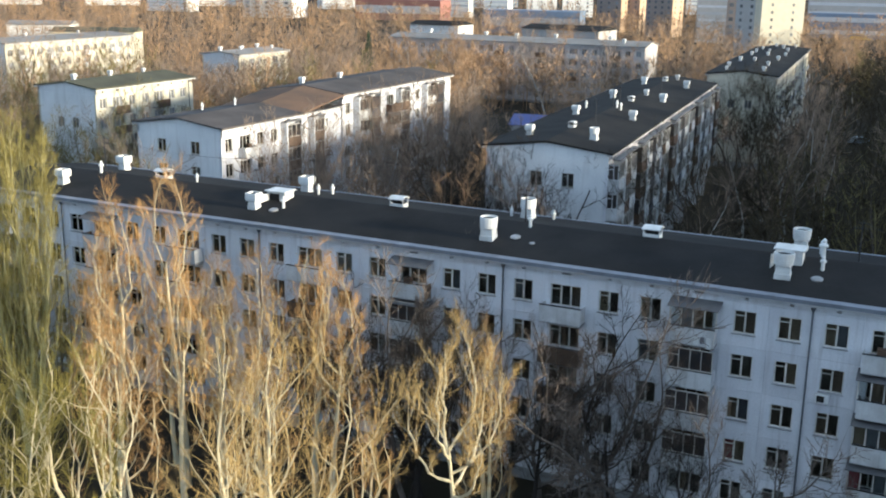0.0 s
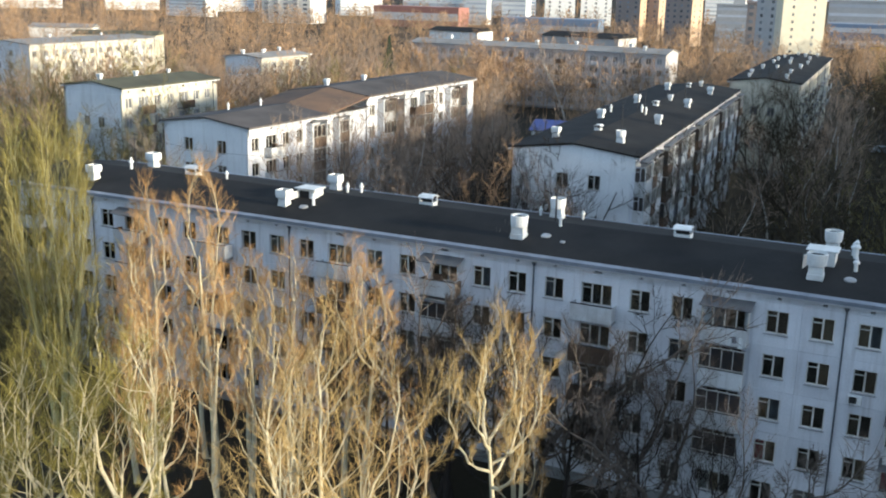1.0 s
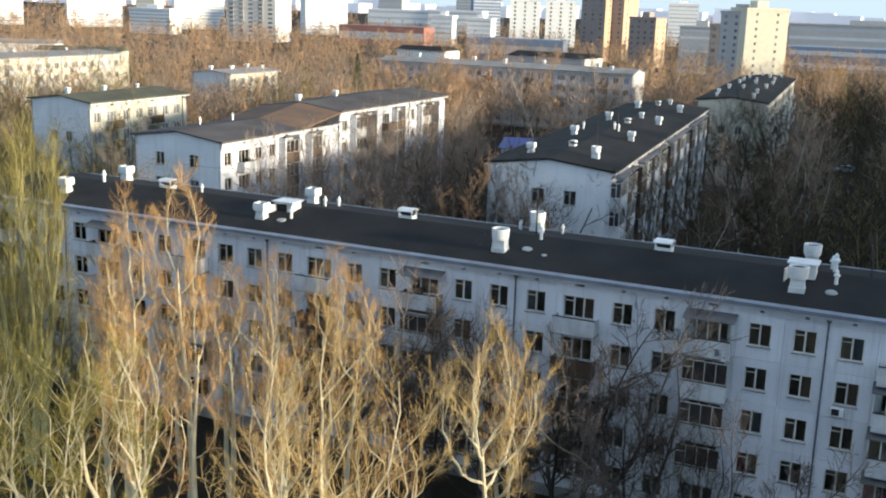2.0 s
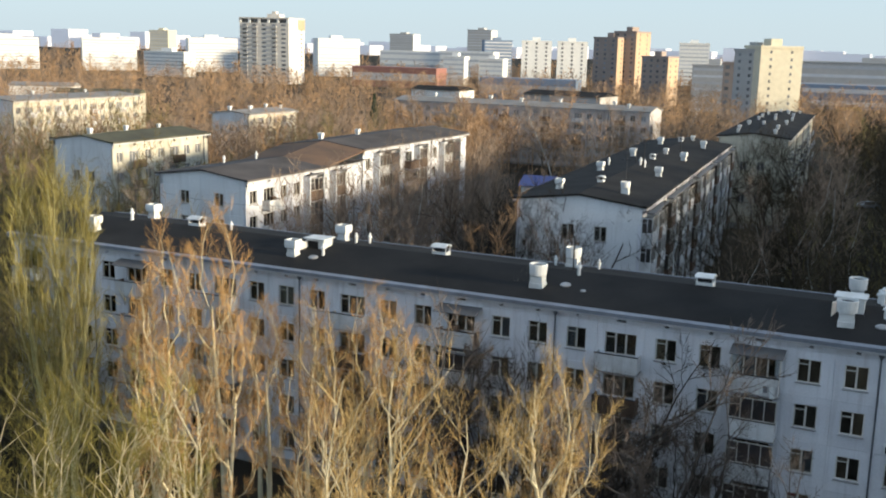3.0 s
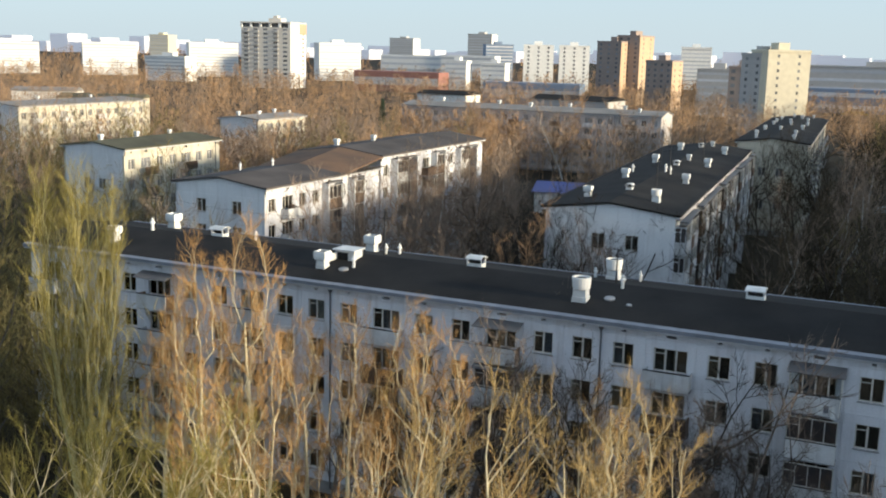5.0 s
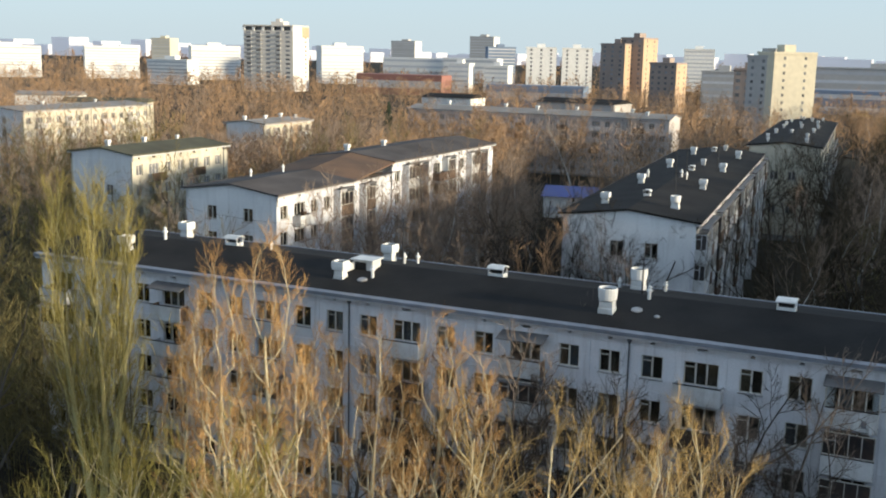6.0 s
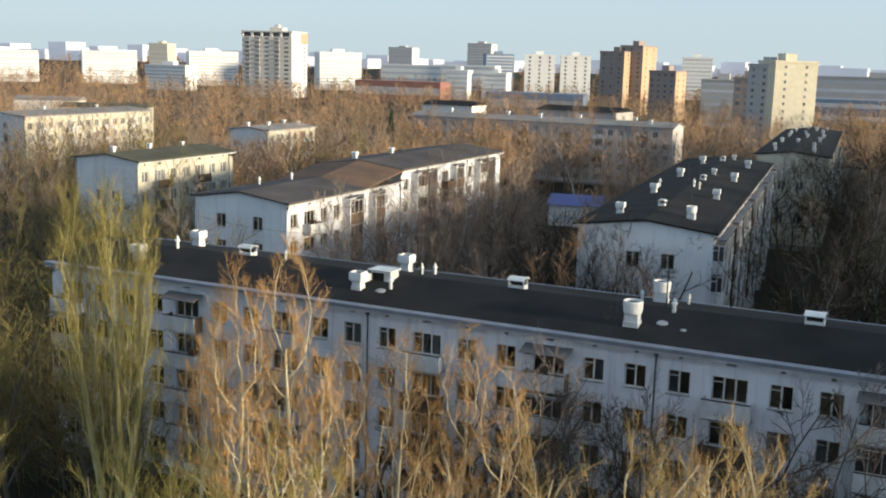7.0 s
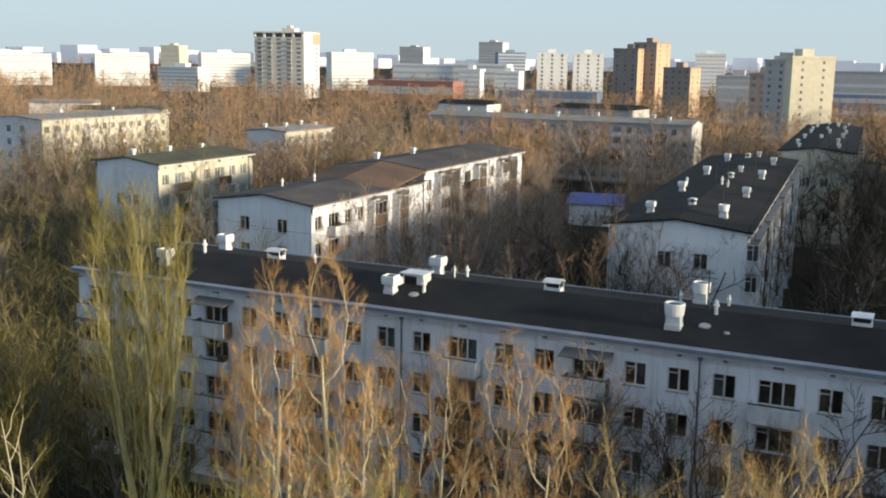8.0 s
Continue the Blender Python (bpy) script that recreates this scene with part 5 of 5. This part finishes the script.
tower("white_block", -18.3, 800, 22, 14, 32.5, 20, FAR_WHITE, "white panel block with dark window columns", rows=11, cols=3, side_cols=4, side_mat=FAR_WHITE, window=(1.5, 1.6))
# sunlight on these ends is put into the orange, shade into the brown
tower("brown_tower", -16.45, 600, 14, 24, 34.5, -6, FAR_BROWN, "brown brick tower, its end coloured orange for sunlight", rows=14, cols=3, side_mat=FAR_ORANGE, window=(1.2, 1.2))
tower("brown_tower", -15.45, 606, 13, 22, 38.0, -6, FAR_BROWN, "taller brown brick tower, its end coloured orange for sunlight", rows=15, cols=3, side_mat=FAR_ORANGE, window=(1.2, 1.2))
tower("brick_block", -13.8, 560, 14, 16, 25, -6, FAR_BROWN, "lower brick block, its end coloured orange for sunlight", rows=9, cols=4, side_mat=FAR_ORANGE, window=(1.2, 1.2))
tower("white_block", -12.0, 900, 24, 16, 34, 12, FAR_WHITE, "white block behind the brick one", rows=11, cols=6, side_mat=FAR_WHITE, bands=True, side_windows=False)
tower("grey_block", -10.7, 520, 20, 14, 22, 6, FAR_GREY, "grey panel block in shade", rows=7, cols=6, side_mat=FAR_GREY, bands=True)
tower("grey_block", -9.5, 470, 11, 14, 24, 6, FAR_BROWN, "dark block beside the cream tower", rows=8, cols=3, side_mat=FAR_GREY)
# one tower: shade put into the grey face, sunlight into the cream
tower("grey_tower", -9.0, 400, 9, 13, 29.5, -25, FAR_GREY, "shaded face of the cream tower as a separate grey block", rows=12, cols=2, side_windows=False, window=(1.1, 1.1))
tower("cream_tower", -7.2, 396, 15.5, 14, 30.8, 33, FAR_CREAM, "cream tower block with a sunlit front and window columns", rows=12, cols=2, side_cols=1, side_mat=FAR_CREAM, window=(0.8, 1.0))
tower("long_office", -2.4, 640, 92, 18, 24.0, 4, FAR_GREY, "long grey office building with window bands", rows=5, cols=20, side_mat=FAR_GREY, bands=True)
tower("blue_hall", -3.2, 600, 66, 12, 13.0, 4, FAR_BLUE, "low blue hall before the office building", rows=2, cols=8, bands=True, parapet=False)
tower("long_white_block", -27.0, 1000, 62, 18, 22, 6, FAR_WHITE, "long low white works with dark window bands", rows=4, bands=True, parapet=False, side_windows=False)
tower("long_white_block", -24.0, 980, 52, 18, 23, 6, FAR_WHITE, "long low white works with dark window bands", rows=4, bands=True, parapet=False, side_windows=False)
tower("red_hall", -27.8, 700, 60, 20, 13.5, 6, FAR_RED, "long low red-roofed hall", rows=1, cols=8, bands=True, parapet=False, side_windows=False)
tower("hazy_tower", -27.6, 1700, 40, 30, 42, 6, FAR_GREY, "pale tower in the haze", rows=14, cols=6, side_mat=FAR_WHITE, bands=True, side_windows=False)
tower("hazy_tower", -23.4, 1300, 30, 24, 46, 6, FAR_GREY, "pale tower in the haze", rows=14, cols=6, side_mat=FAR_WHITE, bands=True, side_windows=False)
tower("blue_tower", -22.3, 1000, 26, 22, 33, 30, FAR_BLUE, "dark blue block in the haze", rows=11, cols=6, bands=True, side_windows=False)
tower("low_white_block", -24.6, 760, 16, 12, 20, 6, FAR_WHITE, "low white block of flats before the works", rows=6, cols=4, bands=True, side_windows=False)
tower("low_white_block", -22.6, 760, 18, 12, 19, 6, FAR_WHITE, "low white block of flats before the works", rows=6, cols=4, bands=True, side_windows=False)
tower("blue_hall", -20.5, 560, 52, 16, 12.5, 8, FAR_BLUE, "long low blue-roofed hall", rows=1, bands=True, parapet=False, side_windows=False)


def vehicle(name, x, y, turn, length, width, tall, paint, label, category, glass_from=0.5):
    ob = thing(name, pose(x, y, ground_height(x, y) + 0.02, 0, 0, turn), label, category)
    l, w = length / 2, width / 2
    side = [(-l, 0.35), (-l, 0.75), (-l * 0.62, 0.9), (-l * 0.38, tall), (l * 0.45, tall), (l * 0.82, 0.95), (l, 0.8), (l, 0.35)]
    verts = [(px, -w * (0.86 if pz > 1.0 else 1), pz) for px, pz in side] + [(px, w * (0.86 if pz > 1.0 else 1), pz) for px, pz in side]
    n = len(side)
    faces = [tuple(range(n)), tuple(range(2 * n - 1, n - 1, -1))] + [(i, n + i, n + (i + 1) % n, (i + 1) % n) for i in range(n)]
    part("body", raw("body", verts, faces, paint), ob)
    part("side_glass", boxes("side_glass", [(-l * 0.42, -w - 0.01, tall * 0.66, l * 0.5, -w * 0.84, tall * 0.94)], FAR_DARK), ob)
    tyre = lathe("tyre", [(0.2, -0.1), (0.32, -0.09), (0.32, 0.09), (0.2, 0.1)], RUBBER, 14)
    for px in (-l * 0.62, l * 0.62):
        for py in (-w + 0.08, w - 0.08):
            part("wheel", tyre, ob, pose(px, py, 0.31, 90, 0, 0))
    for py in (-w * 0.7, w * 0.7):
        part("headlight", boxes("headlight", [(-l - 0.02, py - 0.16, 0.58, -l + 0.05, py + 0.16, 0.72)], WHITE, 0.01), ob)
    return ob


vehicle("car", 7.6, 156.0, 25, 4.3, 1.75, 1.45, CAR_PAINT, "silver-blue car parked among the bare trees", "car")
bx, by = bearing(-3.95, 585)
vehicle("bus", bx, by, 2, 13.0, 2.6, 3.2, FAR_YELLOW, "yellow bus standing before the blue hall", "bus")


def low_house(name, x, y, length, deep, tall, turn, wall, roof, label):
    ob = thing(name, pose(x, y, 1.4, 0, 0, turn), label, "building", "low houses in the woods")
    part("wall", boxes("wall", [(0, 0, -1, length, deep, tall)], wall), ob)
    verts = []
    for px in (-0.5, length + 0.5):
        verts += [(px, -0.5, tall + 0.01), (px, deep / 2, tall + 1.3), (px, deep + 0.5, tall + 0.01)]
    part("roof", raw("roof", verts, [(0, 3, 4, 1), (1, 4, 5, 2), (0, 2, 5, 3), (0, 1, 2), (3, 5, 4)], roof), ob)
    band = boxes("glazing_band", [(0.8, -0.06, 0, length - 0.8, 0.05, 1.0)], FAR_BAND)
    for s in range(max(1, int(tall / 3))):
        part("glazing_band", band, ob, (0, 0, 1.1 + s * 2.8))
    return ob


low_house("blue_roofed_house", -50.5, 121.0, 9.0, 12.0, 4.0, 12, FAR_WHITE, BLUE_ROOF, "low house with a blue sheet roof among trees")
low_house("low_house", -102.0, 254.0, 26.0, 14.0, 14.5, -6, FAR_GREY, ROOF, "low dark-roofed house with white vents")
low_house("low_house", -146.0, 262.0, 18.0, 12.0, 14.0, 0, FAR_WHITE, ROOF, "low white house far off in the woods")

low_house("low_house", -236.0, 190.0, 26.0, 11.0, 11.4, 28, FAR_CREAM, ROOF_GREEN, "low cream house far off among bare trees")
low_house("low_house", -282.0, 214.0, 22.0, 11.0, 11.2, 28, FAR_WHITE, ROOF_PALE, "low white house far off among bare trees")

def skyline():
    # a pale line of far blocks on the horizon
    m = bpy.data.materials.new("haze_glow_town")
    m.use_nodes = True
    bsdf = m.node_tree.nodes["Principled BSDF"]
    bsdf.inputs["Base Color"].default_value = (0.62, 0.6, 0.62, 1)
    # weak emission stands in for the haze before the blocks
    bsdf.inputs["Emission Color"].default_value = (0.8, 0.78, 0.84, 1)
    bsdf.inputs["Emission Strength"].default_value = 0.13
    r = random.Random(31)
    spans, az = [], -58.0
    while az < 8:
        wide = r.uniform(0.5, 1.6)
        far = r.uniform(2300, 2800)
        x, y = bearing(az, far)
        half = far * radians(wide) / 2
        tall = 31 + far * math.tan(radians(r.uniform(-0.25, 0.12) + (0.25 if r.random() < 0.12 else 0)))
        spans.append((x - half, y, 0, x + half, y + 60, tall))
        az += wide * 0.92
    thing("backdrop", (0, 0, 0), "pale line of far blocks on the horizon, glowing for haze", "backdrop", kind="structure", mesh=boxes("backdrop", spans, m))


skyline()

# a dark spruce among the bare crowns
SPRUCE_TWIGS = Twigs()
rng = random.Random(5)
for i in range(900):
    h = rng.random() ** 0.8
    a = rng.uniform(0, 6.28)
    p = Vector((0, 0, 2 + h * 15))
    reach = (1 - h) * 3.2 + 0.3
    SPRUCE_TWIGS.spike(p, p + Vector((math.cos(a) * reach, math.sin(a) * reach, -0.5 * reach)), 0.16)
spruce = thing("spruce", (-108.0, 168.0, 1.5), "dark green spruce among bare trees", "tree")
part("trunk", lathe("trunk", [(0.25, -0.3), (0.05, 17.2)], GREY_BARK, 8), spruce)
part("crown", raw("crown", SPRUCE_TWIGS.verts, SPRUCE_TWIGS.faces, SPRUCE), spruce)


# cables on the front roof and washing on a balcony
def cable(name, a, b, sag, label):
    run = Twigs()
    a, b = Vector(a), Vector(b)
    pts = [a.lerp(b, i / 10) - Vector((0, 0, sag * 4 * (i / 10) * (1 - i / 10))) for i in range(11)]
    run.tube(pts, [0.012] * 11, 4)
    thing(name, (0, 0, 0), label, "cable", "roof cables", mesh=raw(name, run.verts, run.faces, MAST))


cable("cable", (19.4, 6.4, front_roof(6.4) + 2.5), (17.3, 6.8, front_roof(6.8) + 1.0), 0.2, "thin dark cable from a roof mast to a pipe")
cable("cable", (19.4, 6.4, front_roof(6.4) + 2.5), (30.0, 4.0, front_roof(4.0)), 0.3, "thin dark cable from a roof mast along the roof")
cable("cable", (-19.7, 6.6, front_roof(6.6) + 3.2), (-41.2, 7.2, front_roof(7.2) + 2.8), 0.9, "thin dark cable slung between two roof masts")
washing = thing("washing", (12.3, -1.12, 12.25), "washing hung over a balcony rail", "laundry")
for i, (w, h) in enumerate(((0.32, 0.55), (0.25, 0.4), (0.3, 0.7))):
    sheet = [(i * 0.36 - 0.9 + w * u, 0.02 * math.sin(u * 9 + i), -h * v) for v in (0, 0.5, 1) for u in (0, 0.25, 0.5, 0.75, 1)]
    part("cloth", raw("cloth", sheet, [(r * 5 + c, r * 5 + c + 1, r * 5 + c + 6, r * 5 + c + 5) for r in range(2) for c in range(4)], (WHITE, CURTAIN, WHITE)[i]), washing)
